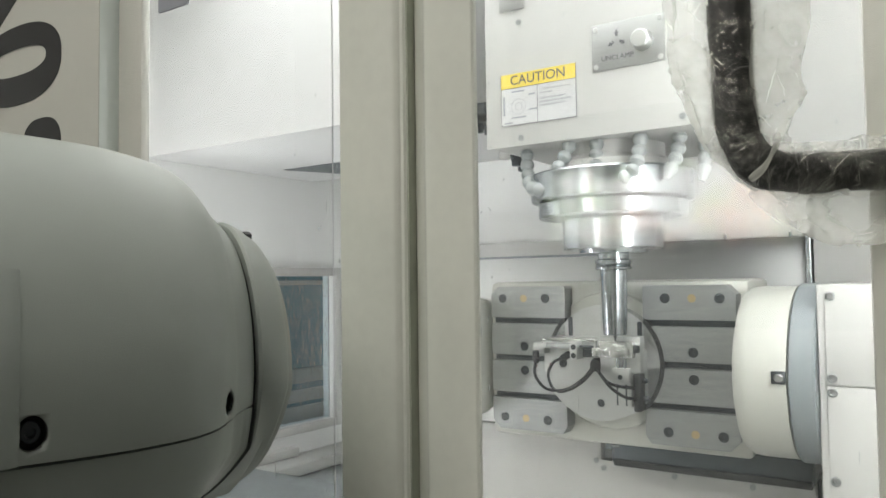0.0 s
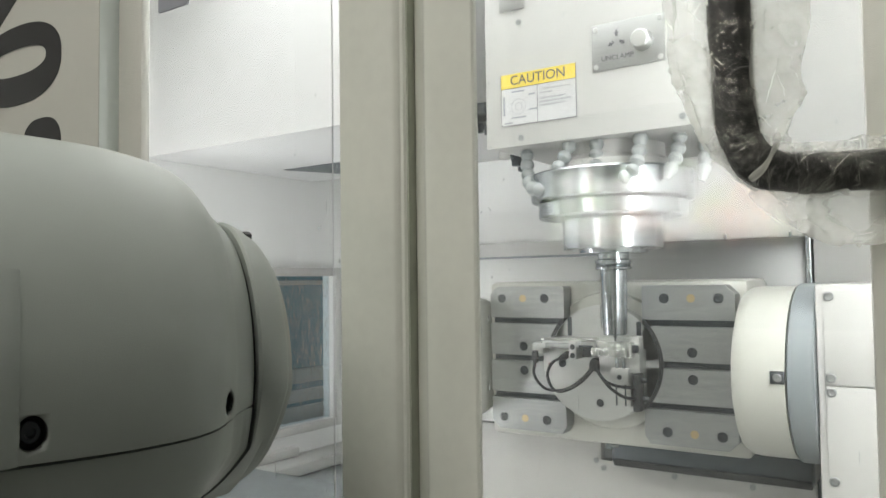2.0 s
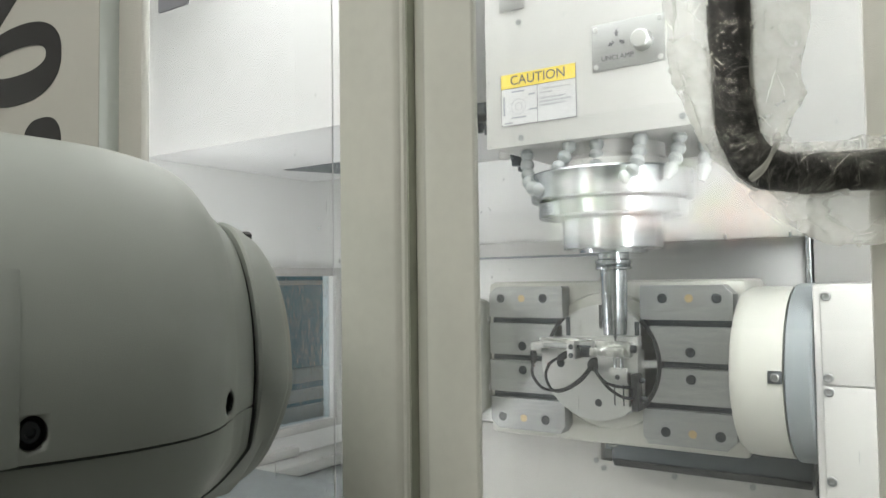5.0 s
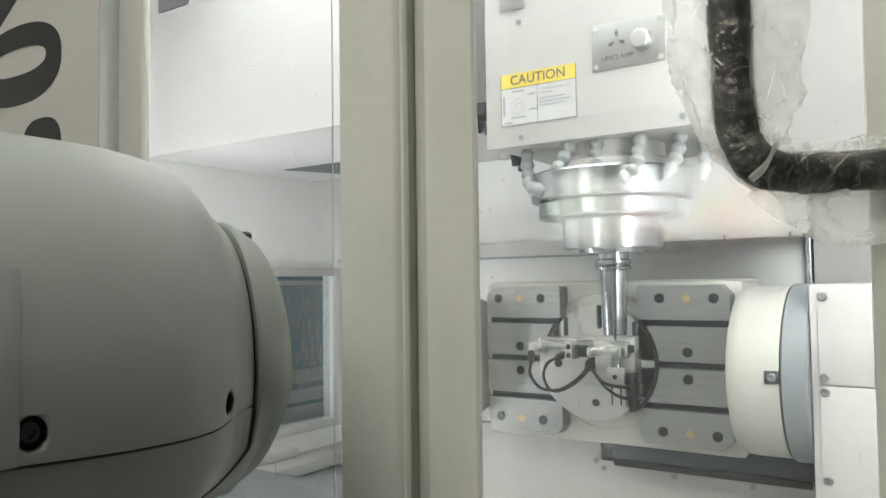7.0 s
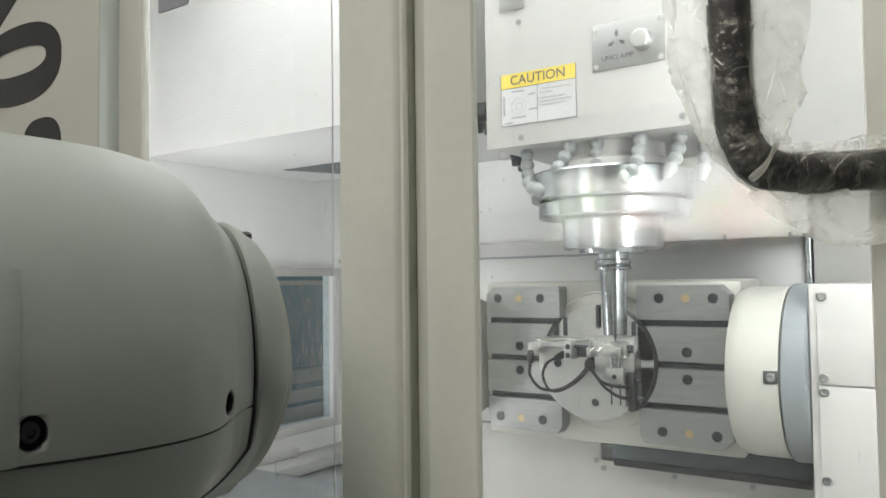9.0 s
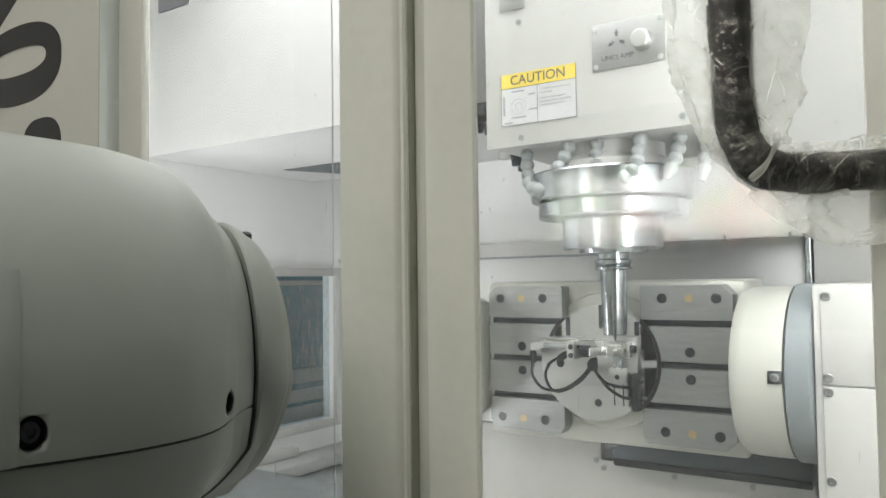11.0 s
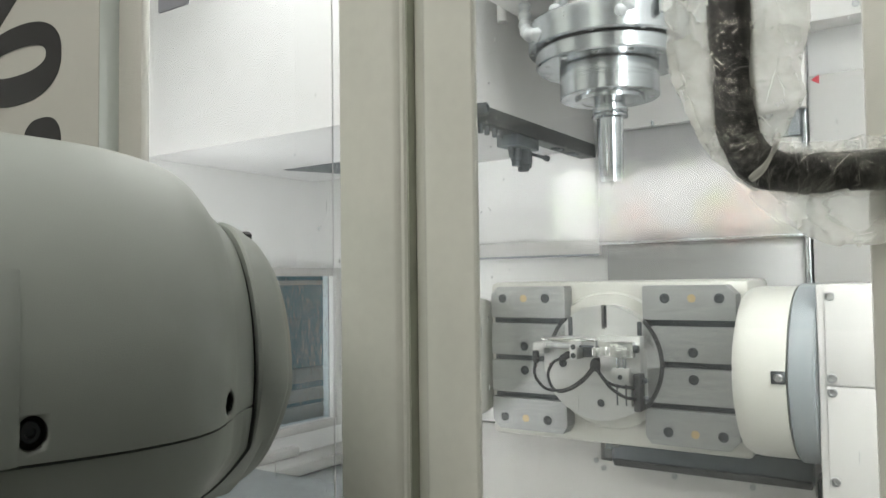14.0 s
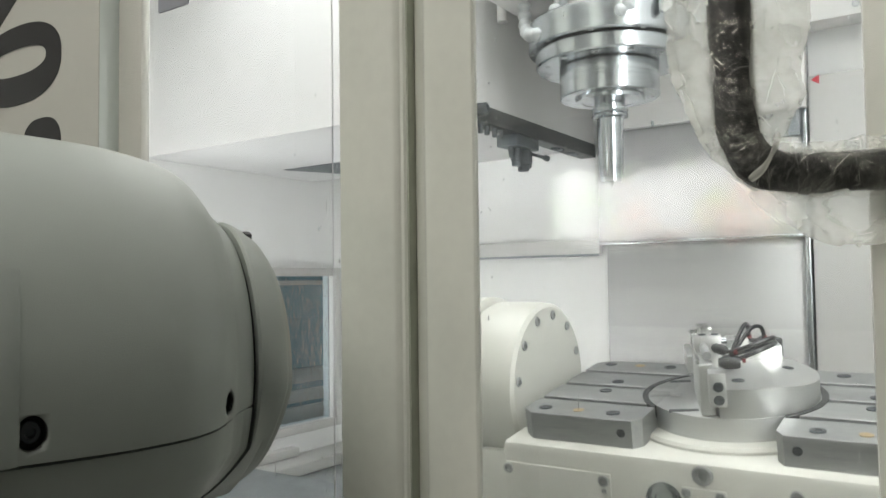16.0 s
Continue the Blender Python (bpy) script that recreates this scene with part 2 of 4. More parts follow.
def lathe(bm, profile, m=None, seg=48, cap=True):
    """A turned solid about z from (radius, z) pairs."""
    rings = []
    for r, z in profile:
        rings.append([bm.verts.new((r * math.cos(2 * math.pi * i / seg), r * math.sin(2 * math.pi * i / seg), z)) for i in range(seg)])
    for a, b in zip(rings, rings[1:]):
        for i in range(seg):
            bm.faces.new((a[i], a[(i + 1) % seg], b[(i + 1) % seg], b[i]))
    if cap:
        bm.faces.new(rings[0][::-1])
        bm.faces.new(rings[-1])
    if m is not None:
        bmesh.ops.transform(bm, matrix=m, verts=[v for r in rings for v in r])
    return bm


def prism(bm, outline, z0, z1, m=None):
    """An upright prism over an outline of (x, y) pairs."""
    lo = [bm.verts.new((x, y, z0)) for x, y in outline]
    hi = [bm.verts.new((x, y, z1)) for x, y in outline]
    k = len(outline)
    bm.faces.new(lo[::-1])
    bm.faces.new(hi)
    for i in range(k):
        bm.faces.new((lo[i], lo[(i + 1) % k], hi[(i + 1) % k], hi[i]))
    if m is not None:
        bmesh.ops.transform(bm, matrix=m, verts=lo + hi)
    return bm


def tube(bm, points, radius, seg=10):
    """A round tube along smooth points."""
    pts = []
    ps = [Vector(p) for p in points]
    for i in range(len(ps) - 1):
        a, b, c, d = ps[max(0, i - 1)], ps[i], ps[i + 1], ps[min(len(ps) - 1, i + 2)]
        for k in range(8):
            t = k / 8
            pts.append(0.5 * ((2 * b) + (c - a) * t + (2 * a - 5 * b + 4 * c - d) * t * t + (3 * b - a - 3 * c + d) * t ** 3))
    pts.append(ps[-1])
    rings, side = [], None
    for i, p in enumerate(pts):
        way = (pts[min(i + 1, len(pts) - 1)] - pts[max(i - 1, 0)]).normalized()
        if side is None:
            side = way.orthogonal().normalized()
        side = (side - way * side.dot(way)).normalized()
        other = way.cross(side)
        r = radius(i / (len(pts) - 1)) if callable(radius) else radius
        rings.append([bm.verts.new(p + r * (side * math.cos(2 * math.pi * k / seg) + other * math.sin(2 * math.pi * k / seg))) for k in range(seg)])
    for a, b in zip(rings, rings[1:]):
        for k in range(seg):
            bm.faces.new((a[k], a[(k + 1) % seg], b[(k + 1) % seg], b[k]))
    bm.faces.new(rings[0][::-1])
    bm.faces.new(rings[-1])
    return bm


def mesh(name, bm, material, smooth=True):
    bmesh.ops.recalc_face_normals(bm, faces=bm.faces)
    me = bpy.data.meshes.new(name)
    bm.to_mesh(me)
    bm.free()
    me.materials.append(material)
    if smooth:
        me.shade_smooth()
        me.set_sharp_from_angle(angle=radians(32))
    return me


def part(name, bm, material, parent=None, label="", smooth=True):
    ob = new(name, mesh(name, bm, material, smooth))
    if parent is not None:
        ob.parent = parent
    if label:
        tagged(ob, label)
    return ob


def thing(name, at, label, category, group=""):
    ob = new(name)
    ob.matrix_world = at
    return tagged(ob, label, category, group)


def structure(name, bm, material, label):
    return tagged(part(name, bm, material), label, kind="structure")


def B(*a, **k):
    return box(bmesh.new(), *a, **k)


def write(name, text, size, m, material, parent=None, depth=0.0004, align="CENTER"):
    cu = bpy.data.curves.new(name, "FONT")
    cu.body, cu.size, cu.extrude, cu.align_x, cu.align_y = text, size, depth, align, "CENTER"
    ob = new(name + "_curve", cu)
    deps = bpy.context.evaluated_depsgraph_get()
    me = bpy.data.meshes.new_from_object(ob.evaluated_get(deps))
    bpy.data.objects.remove(ob)
    me.materials.clear()
    me.materials.append(material)
    ob = new(name, me)
    ob.matrix_local = m
    if parent is not None:
        ob.parent = parent
        ob.matrix_local = m
    return ob


FACE = pose(0, 0, 0, 90, 0, 0)  # turns a drawing in x, y into an upright one facing -y
SCREW = None


def screw_mesh(radius, high):
    bm = bmesh.new()
    lathe(bm, [(radius, 0), (radius, high * 0.7), (radius * 0.82, high), (radius * 0.5, high), (radius * 0.42, high * 0.35), (0.0004, high * 0.35)], seg=14)
    return mesh("screw", bm, STEEL_SHINY)


SCREW = screw_mesh(0.006, 0.0022)
SCREW.materials[0] = SCREW_STEEL
SOCKET = screw_mesh(0.0075, 0.0012)
SOCKET.materials[0] = SOCKET_DARK


def screw(parent, m, data=None, name="screw", scale=1.0):
    ob = new(name, data or SCREW)
    if parent is not None:
        ob.parent = parent
    ob.matrix_local = m @ Matrix.Diagonal((scale, scale, scale, 1))
    return ob

# ---- workshop shell ----
structure("floor", B(-4.0, 4.0, -3.0, 3.5, -0.1, 0.0), CONCRETE, "grey painted concrete workshop floor")
structure("ceiling", B(-4.0, 4.0, -3.0, 3.5, 3.4, 3.5), PLASTER, "pale plastered workshop ceiling")
structure("wall_west", B(-4.1, -4.0, -3.0, 3.5, 0, 3.4), PLASTER, "pale workshop side wall")
structure("wall_east", B(4.0, 4.1, -3.0, 3.5, 0, 3.4), PLASTER, "pale workshop side wall")
structure("wall_north", B(-4.0, 4.0, 3.5, 3.6, 0, 3.4), PLASTER, "pale workshop rear wall")
OX0, OX1, OZ0, OZ1 = -2.4, -0.2, 1.0, 2.3
bm = bmesh.new()
box(bm, -4.0, OX0, -3.1, -3.0, 0, 3.4)
box(bm, OX1, 4.0, -3.1, -3.0, 0, 3.4)
box(bm, OX0, OX1, -3.1, -3.0, 0, OZ0)
box(bm, OX0, OX1, -3.1, -3.0, OZ1, 3.4)
structure("wall_south", bm, PLASTER, "workshop wall with a window opening")
bm = bmesh.new()
box(bm, OX0, OX1, -3.07, -3.03, OZ0, OZ0 + 0.05)
box(bm, OX0, OX1, -3.07, -3.03, OZ1 - 0.05, OZ1)
box(bm, OX0, OX0 + 0.05, -3.07, -3.03, OZ0 + 0.05, OZ1 - 0.05)
box(bm, OX1 - 0.05, OX1, -3.07, -3.03, OZ0 + 0.05, OZ1 - 0.05)
structure("window_frame", bm, PLASTER, "painted window frame")
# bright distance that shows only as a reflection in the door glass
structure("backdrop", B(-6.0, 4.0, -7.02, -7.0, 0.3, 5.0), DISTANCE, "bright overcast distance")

# ---- machine enclosure ----
XL, XR, YF, YB, ZT = -1.46, 0.10, 0.50, 1.53, 2.05
YR = 1.68  # the rear wall steps back in the corner beside the window
bm = bmesh.new()
box(bm, -0.95, XR + 0.05, YB, YB + 0.04, 0.3, ZT)
box(bm, -0.99, -0.95, YB, YR, 0.3, ZT)
box(bm, XL - 0.05, -0.95, YR, YR + 0.04, 0.3, ZT)
structure("wall_back", bm, WALL_WHITE, "white sheet-metal rear wall inside the machine")
bm = bmesh.new()
WY0, WY1, WZ0, WZ1 = 1.00, 1.6115, 0.9345, 1.324
box(bm, XL - 0.04, XL, YF + 0.03, WY0, 0.3, ZT)
box(bm, XL - 0.04, XL, WY1, YR, 0.3, ZT)
box(bm, XL - 0.04, XL, WY0, WY1, 0.3, WZ0)
box(bm, XL - 0.04, XL, WY0, WY1, WZ1, ZT)
structure("wall_left", bm, WALL_WHITE, "white inner side wall with a window opening")
bm = bmesh.new()
box(bm, XR, XR + 0.04, YF + 0.03, YB, 0.3, ZT)
structure("wall_right", bm, WALL_WHITE, "white inner side wall")
structure("machine_roof", B(XL - 0.05, XR + 0.05, YF + 0.03, YR + 0.04, ZT, ZT + 0.04), WALL_WHITE, "white sheet-metal machine roof")
structure("machine_base", B(XL - 0.05, XR + 0.05, YF - 0.02, YR + 0.04, 0.0, 0.3), DOOR_PAINT, "painted machine base")


# ---- front doors and frame ----
def slab(name, x0, x1, y0, y1, z0, z1, material, parent, bevel=0.003, label=""):
    return part(name, B(x0, x1, y0, y1, z0, z1, bevel=bevel), material, parent, label)


def fixed(ob):
    """Keeps a part that was drawn in world metres where it is."""
    root = ob.parent
    while root.parent is not None:
        root = root.parent
    ob.matrix_parent_inverse = Matrix.Translation(-root.matrix_world.translation) if root is ob.parent else Matrix.Identity(4)
    return ob


Z0, Z1 = 0.32, 2.05


def folded(x0, x1, crease, y0, step, parent, name="stile"):
    """A folded sheet-metal stile: a flat face and a set-back flange with a soft fold between them."""
    bm = bmesh.new()
    o = [(x0, y0 + 0.05), (x0, y0 + 0.002), (x0 + 0.002, y0), (crease - 0.002, y0), (crease + 0.001, y0 + 0.001), (crease + 0.004, y0 + step), (x1 - 0.002, y0 + step), (x1, y0 + step + 0.002), (x1, y0 + 0.05)]
    prism(bm, o, Z0, Z1)
    return fixed(part(name, bm, DOOR_PAINT, parent))


door_left = thing("sliding_door", pose(-0.58, YF, Z0), "warm grey painted sliding door with a tall narrow glass pane", "machine door", "machine doors")
folded(-0.4279, -0.3614, -0.3702, YF - 0.02, 0.004, door_left)
fixed(slab("stile", -0.7680, -0.7255, YF - 0.0015, YF + 0.0135, Z0, Z1, PANEL_PAINT, door_left, 0.003))
fixed(slab("bottom_rail", -0.7355, -0.4279, YF - 0.018, YF + 0.03, Z0, 0.75, DOOR_PAINT, door_left))
fixed(slab("top_rail", -0.7355, -0.4279, YF - 0.018, YF + 0.03, 1.92, Z1, DOOR_PAINT, door_left))
g = fixed(slab("pane", -0.7500, -0.4200, YF + 0.006, YF + 0.012, 0.75, 1.92, PANE, door_left, 0, "clear glass pane with faint streaks"))
g.visible_shadow = False
fixed(slab("glazing_seal", -0.4572, -0.4564, YF + 0.004, YF + 0.0055, 0.75, 1.92, LABEL_WHITE, door_left, 0.0005))
fixed(slab("sticker", -0.7030, -0.6545, YF + 0.0035, YF + 0.0055, 1.592, 1.66, LABEL_GREY, door_left, 0, "small grey printed sticker"))

door_right = thing("sliding_door", pose(-0.2, YF, Z0), "warm grey painted sliding door with a wide glass pane", "machine door", "machine doors")
bm = bmesh.new()
prism(bm, [(-0.3592, YF + 0.03), (-0.3592, YF - 0.005), (-0.3570, YF - 0.006), (-0.3480, YF - 0.010), (-0.3410, YF - 0.0185), (-0.3385, YF - 0.020), (-0.3280, YF - 0.0203), (-0.2970, YF - 0.020), (-0.2952, YF - 0.0188), (-0.2946, YF - 0.016), (-0.3122, YF - 0.015), (-0.3122, YF + 0.0135), (-0.3400, YF + 0.0135), (-0.3400, YF + 0.03)], Z0, Z1)
fixed(part("stile", bm, DOOR_PAINT, door_right))
fixed(slab("stile", -0.0424, 0.10, YF - 0.02, YF + 0.03, Z0, Z1, DOOR_PAINT, door_right, 0.003))
fixed(slab("bottom_rail", -0.3110, -0.0424, YF - 0.014, YF + 0.03, Z0, 0.75, DOOR_PAINT, door_right))
fixed(slab("top_rail", -0.3110, -0.0424, YF - 0.014, YF + 0.03, 1.92, Z1, DOOR_PAINT, door_right))
g = fixed(slab("pane", -0.3250, -0.0300, YF + 0.006, YF + 0.012, 0.75, 1.92, PANE, door_right, 0, "clear glass pane with faint reflections"))
g.visible_shadow = False
# an added olive-grey lip gives the shaded groove between the doors its tone
fixed(slab("groove_lip", -0.3612, -0.3597, YF - 0.0145, YF + 0.03, Z0, Z1, DOOR_GROOVE, door_left, 0))

side = thing("front_panel", pose(-1.1, YF, Z0), "warm grey orange-peel front panel with large black shapes", "machine panel")
fixed(slab("sheet", -1.75, -0.7755, YF - 0.02, YF + 0.02, Z0, Z1, PANEL_PAINT, side, 0.003))
# the panel's folded return; light from the interior is put into its pale colour
bm = bmesh.new()
prism(bm, [(-0.7753, YF - 0.0185), (-0.7745, YF - 0.0192), (-0.7690, YF - 0.0020), (-0.7690, YF + 0.02), (-0.7753, YF + 0.02)], Z0, Z1)
fixed(part("folded_return", bm, RETURN_PALE, side, "panel's folded return, coloured pale blue-grey as if lit from inside"))
fixed(slab("wall_return", XR + 0.005, XR + 0.4, YF - 0.02, YF + 0.03, Z0, Z1, DOOR_PAINT, side, 0.003))


def ringed(name, cx, cz, rx, rz, hx, hz, hole_dx=0.0, hole_dz=0.0, power=2.6):
    """A flat black oval letter shape, with an oval counter where it has one."""
    n, bm = 56, bmesh.new()
    def sup(a, p):
        return math.copysign(abs(math.cos(a)) ** (2 / p), math.cos(a)), math.copysign(abs(math.sin(a)) ** (2 / p), math.sin(a))
    outer, inner = [], []
    for i in range(n):
        c, s = sup(2 * math.pi * i / n, power)
        outer.append((cx + rx * c, cz + rz * s))
        inner.append((cx + hole_dx + hx * c, cz + hole_dz + hz * s))
    rows = []
    for o in (outer, inner):
        for y in (YF - 0.0207, YF - 0.0202):
            rows.append([bm.verts.new((x, y, z)) for x, z in o])
    fo, bo, fi, bi = rows
    for i in range(n):
        j = (i + 1) % n
        if hx > 0:
            bm.faces.new((fo[i], fo[j], fi[j], fi[i]))
        bm.faces.new((fo[i], bo[i], bo[j], fo[j]))
    if hx <= 0:
        bm.faces.new(fo)
    return fixed(part(name, bm, INK, side, "black oval lettering shape"))


ringed("letter_shape", -0.945, 1.5712, 0.0965, 0.0490, 0.064, 0.0165, 0.0, 0.004, 2.4)
ringed("letter_shape", -0.8895, 1.464, 0.042, 0.036, 0, 0, 0, 0, 2.6)
ringed("letter_shape", -0.975, 1.448, 0.036, 0.036, 0, 0, 0, 0, 2.6)
bm = bmesh.new()
prism(bm, [(-1.06, -1.58), (-0.932, -1.665), (-0.85, -1.70), (-0.85, -1.78), (-1.08, -1.72)], 0, 0.0005, pose(0, YF - 0.0202, 0, 90, 0, 0) @ Matrix.Diagonal((1, -1, 1, 1)))
fixed(part("letter_shape", bm, INK, side, "black slanted lettering shape"))

# coolant drops dried and hanging on the inside of the panes
rng = random.Random(8)
for door, spots in ((door_left, ((-0.470, 0.012, 90), (-0.452, 0.002, 60), (-0.56, 0.05, 60))), (door_right, ((-0.300, 0.006, 70), (-0.20, 0.06, 30), (-0.060, 0.006, 30)))):
    bm = bmesh.new()
    for cx, spread, count in spots:
        for k in range(count):
            x, z = rng.gauss(cx, spread), rng.uniform(0.95, 1.52) if rng.random() < 0.8 else rng.uniform(1.4, 1.75)
            r = rng.choice((0.0003, 0.0004, 0.0006, 0.0008))
            l = rng.choice((1, 1, 1, 1.5, 3, 9))
            bmesh.ops.create_icosphere(bm, subdivisions=1, radius=1.0, matrix=Matrix.Translation((x, YF + 0.0121, z)) @ Matrix.Diagonal((r * (0.6 if l > 4 else 1), r * 0.4, r * l, 1)))
    fixed(tagged(part("coolant_drops", bm, WATER, door, "small clear coolant drops and runs"), kind="stuff"))

# ---- automatic tool changer cover ----
atc = thing("tool_changer_cover", pose(-0.98, 1.26, 1.58), "white sheet-metal tool changer cover with black lower rail", "machine cover")
fixed(slab("casing", XL + 0.002, -0.6405, 1.013, YB - 0.002, 1.590, ZT - 0.002, COVER_WHITE, atc, 0.002))
fixed(slab("rail", -0.672, -0.6375, 1.02, YB - 0.002, 1.572, 1.6000, DARK, atc, 0.002, "black slotted rail"))
for y, z, s in ((1.1445, 1.6925, 0.8), (1.1827, 1.6937, 0.8), (1.3759, 1.634, 0.8)):
    fixed(screw(atc, Matrix.Identity(4))).matrix_local = pose(-0.64, y, z, 0, 90, 0)
bm = bmesh.new()
lathe(bm, [(0.010, 0), (0.010, 0.02), (0.007, 0.021), (0.006, 0.017), (0.0005, 0.017)], pose(-0.640, 1.050, 1.588, 0, 90, 0), 24)
fixed(part("sensor_eye", bm, SLOT, atc, "round dark sensor eye"))
latch = fixed(part("gripper_bracket", B(-0.684, -0.642, 1.19, 1.275, 1.552, 1.574, bevel=0.002), WIPER, atc, "dark gripper bracket with pins"))
for y, r, l in ((1.205, 0.006, 0.026), (1.222, 0.010, 0.040), (1.250, 0.013, 0.046), (1.272, 0.006, 0.038)):
    bm = bmesh.new()
    lathe(bm, [(r, 0), (r, -l * 0.75), (r * 0.8, -l * 0.78), (r * 0.8, -l)], pose(-0.662, y, 1.560), 18)
    fixed(part("pin", bm, SLOT, latch))
bm = bmesh.new()
lathe(bm, [(0.003, 0), (0.003, 0.05), (0.006, 0.05), (0.006, 0.058)], pose(-0.652, 1.27, 1.546, -90, 0, 0), 12)
fixed(part("pin", bm, SLOT, latch))
for y in (1.08, 1.10, 1.125, 1.145):
    bm = bmesh.new()
    lathe(bm, [(0.0045, 0), (0.0045, -0.018), (0.003, -0.019)], pose(-0.650, y, 1.575), 10)
    fixed(part("pin", bm, SLOT, atc))
# a thin dark sheet gives the shade of an opening in the underside
bm = bmesh.new()
prism(bm, [(-1.350, 1.322), (-1.10, 1.318), (-1.10, 1.52), (-1.288, 1.447)], 1.5880, 1.5897)
fixed(part("opening_shade", bm, WIPER, atc, "dark sheet for the shade in an underside opening"))
for y in (1.36, 1.38, 1.43, 1.45):
    fixed(slab("clip", -0.66, -0.645, y, y + 0.010, 1.568, 1.5745, SLOT, atc, 0.001))

atc.matrix_world = pose(-0.98, 1.26, 1.569)

# ---- rear way cover and rear wall seams ----
cover = thing("way_cover", pose(-0.42, 1.5, 0.6), "brushed steel telescopic way cover on the rear wall", "way cover")
fixed(slab("lower_plate", -0.612, -0.232, 1.516, 1.529, 0.6, 1.378, SHEET, cover, 0.001))
fixed(slab("upper_plate", -0.624, -0.232, 1.503, 1.514, 1.376, 2.04, SHEET, cover, 0.001))
fixed(slab("lip", -0.624, -0.232, 1.499, 1.5025, 1.374, 1.380, STEEL_SHINY, cover, 0.0008))
fixed(slab("guide", -0.231, -0.222, 1.485, 1.529, 0.6, 2.04, STEEL_SHINY, cover, 0.001))
fixed(slab("end_block", -0.281, -0.2325, 1.488, 1.5025, 1.556, 1.627, GREY_DISC, cover, 0.001, "blue-grey end block"))
fixed(slab("side_panel", -0.2195, XR - 0.003, 1.497, 1.529, 0.6, 1.66, WHITE, cover, 0.002, "white side panel with screws"))
for x, z in ((-0.206, 1.612), (-0.206, 1.405), (-0.205, 1.276), (-0.203, 1.166)):
    fixed(screw(cover, pose(0, 0, 0))).matrix_local = pose(x, 1.4965, z, 90, 0, 0)
bm = bmesh.new()
prism(bm, [(-0.0085, 0), (0.005, 0.0085), (0.005, -0.0085)], 0, 0.001, pose(-0.2055, 1.4962, 1.652, 90, 0, 0))
fixed(part("sticker", bm, RED, cover, "small red triangular sticker"))
seam = thing("wall_rail", pose(-0.8, 1.52, 1.37), "white folded sheet rail with screws on the rear wall", "sheet rail")
fixed(slab("strip", -0.94, -0.627, 1.512, 1.5285, 1.355, 1.388, WHITE, seam, 0.002))
fixed(slab("lip", -0.94, -0.627, 1.506, 1.5118, 1.352, 1.357, GREY_DISC, seam, 0.001))
for x in (-0.93, -0.815, -0.667):
    fixed(screw(seam, pose(0, 0, 0))).matrix_local = pose(x, 1.5115, 1.368, 90, 0, 0) @ Matrix.Diagonal((0.7, 0.7, 0.7, 1))

# ---- side window ----
win = thing("side_window", pose(XL, 1.2, 1.0), "wet side window in a white frame", "window")
fixed(slab("frame", XL, XL + 0.012, WY1, WY1 + 0.022, WZ0 - 0.022, WZ1 + 0.022, WHITE, win, 0.002))
fixed(slab("frame", XL, XL + 0.012, WY0 - 0.022, WY0, WZ0 - 0.022, WZ1 + 0.022, WHITE, win, 0.002))
fixed(slab("frame", XL, XL + 0.012, WY0, WY1, WZ1, WZ1 + 0.022, WHITE, win, 0.002))
fixed(slab("frame", XL, XL + 0.012, WY0, WY1, WZ0 - 0.022, WZ0, WHITE, win, 0.002))
g = fixed(slab("pane", XL - 0.02, XL - 0.014, WY0, WY1, WZ0, WZ1, SIDE_PANE, win, 0))
g.visible_shadow = False
bm = bmesh.new()
rng = random.Random(4)
for i in range(760):
    y, z = WY1 - abs(rng.gauss(0, 0.13)) - 0.004, rng.uniform(WZ0 + 0.003, WZ1 - 0.01)
    if y < WY0 + 0.01:
        continue
    r = rng.choice((0.0009, 0.0012, 0.0017, 0.0022))
    l = rng.choice((1, 1, 1.4, 2, 7, 14)) if y > 1.46 else rng.choice((1, 1.5, 8, 20))
    if l > 5:
        r *= 0.55
    bmesh.ops.create_icosphere(bm, subdivisions=1, radius=1.0, matrix=Matrix.Translation((XL - 0.0138, y, max(z, WZ0 + r * l))) @ Matrix.Diagonal((r * 0.5, r, r * l, 1)))
drops = fixed(part("water_drops", bm, WATER, win, "clear coolant drops and runs"))
tagged(drops, kind="stuff")
# what stands beyond the side window
outer = thing("storage_cabinet", pose(-2.6, 1.5, 0), "blue-grey steel cabinet with pale drawers beyond the window", "cabinet")
fixed(slab("body", -3.0, -2.4, 0.9, 2.9, 0.0, 2.2, BLUE_GREY, outer, 0.01))
for z, h in ((0.20, 0.16), (0.38, 0.13), (0.53, 0.12), (0.68, 0.10), (0.80, 0.05), (0.88, 0.06)):
    fixed(slab("drawer", -2.4, -2.37, 1.0, 2.8, z, z + h, PALE_STEEL, outer, 0.004, "pale grey drawer front"))
fixed(slab("red_edge", -2.4, -2.365, 1.6, 2.25, 0.955, 0.985, RED, outer, 0.003, "red edge strip"))
for z in (1.30, 1.48, 1.66):
    fixed(slab("shelf_edge", -2.378, -2.37, 1.05, 2.8, z, z + 0.02, PALE_STEEL, outer, 0.002, "pale shelf edge"))
fixed(slab("door", -2.4, -2.38, 1.0, 1.95, 1.16, 2.1, BLUE_GREY, outer, 0.006))
fixed(slab("door", -2.4, -2.38, 1.98, 2.85, 1.16, 2.1, BLUE_GREY, outer, 0.006))

# ---- tilting table ----
A_HOME = Vector((-0.2181, 0.8944, 1.1725))
table = thing("tilting_table", Matrix.Translation(A_HOME), "cream cast tilting table with two grey slotted steel blocks", "machine table")
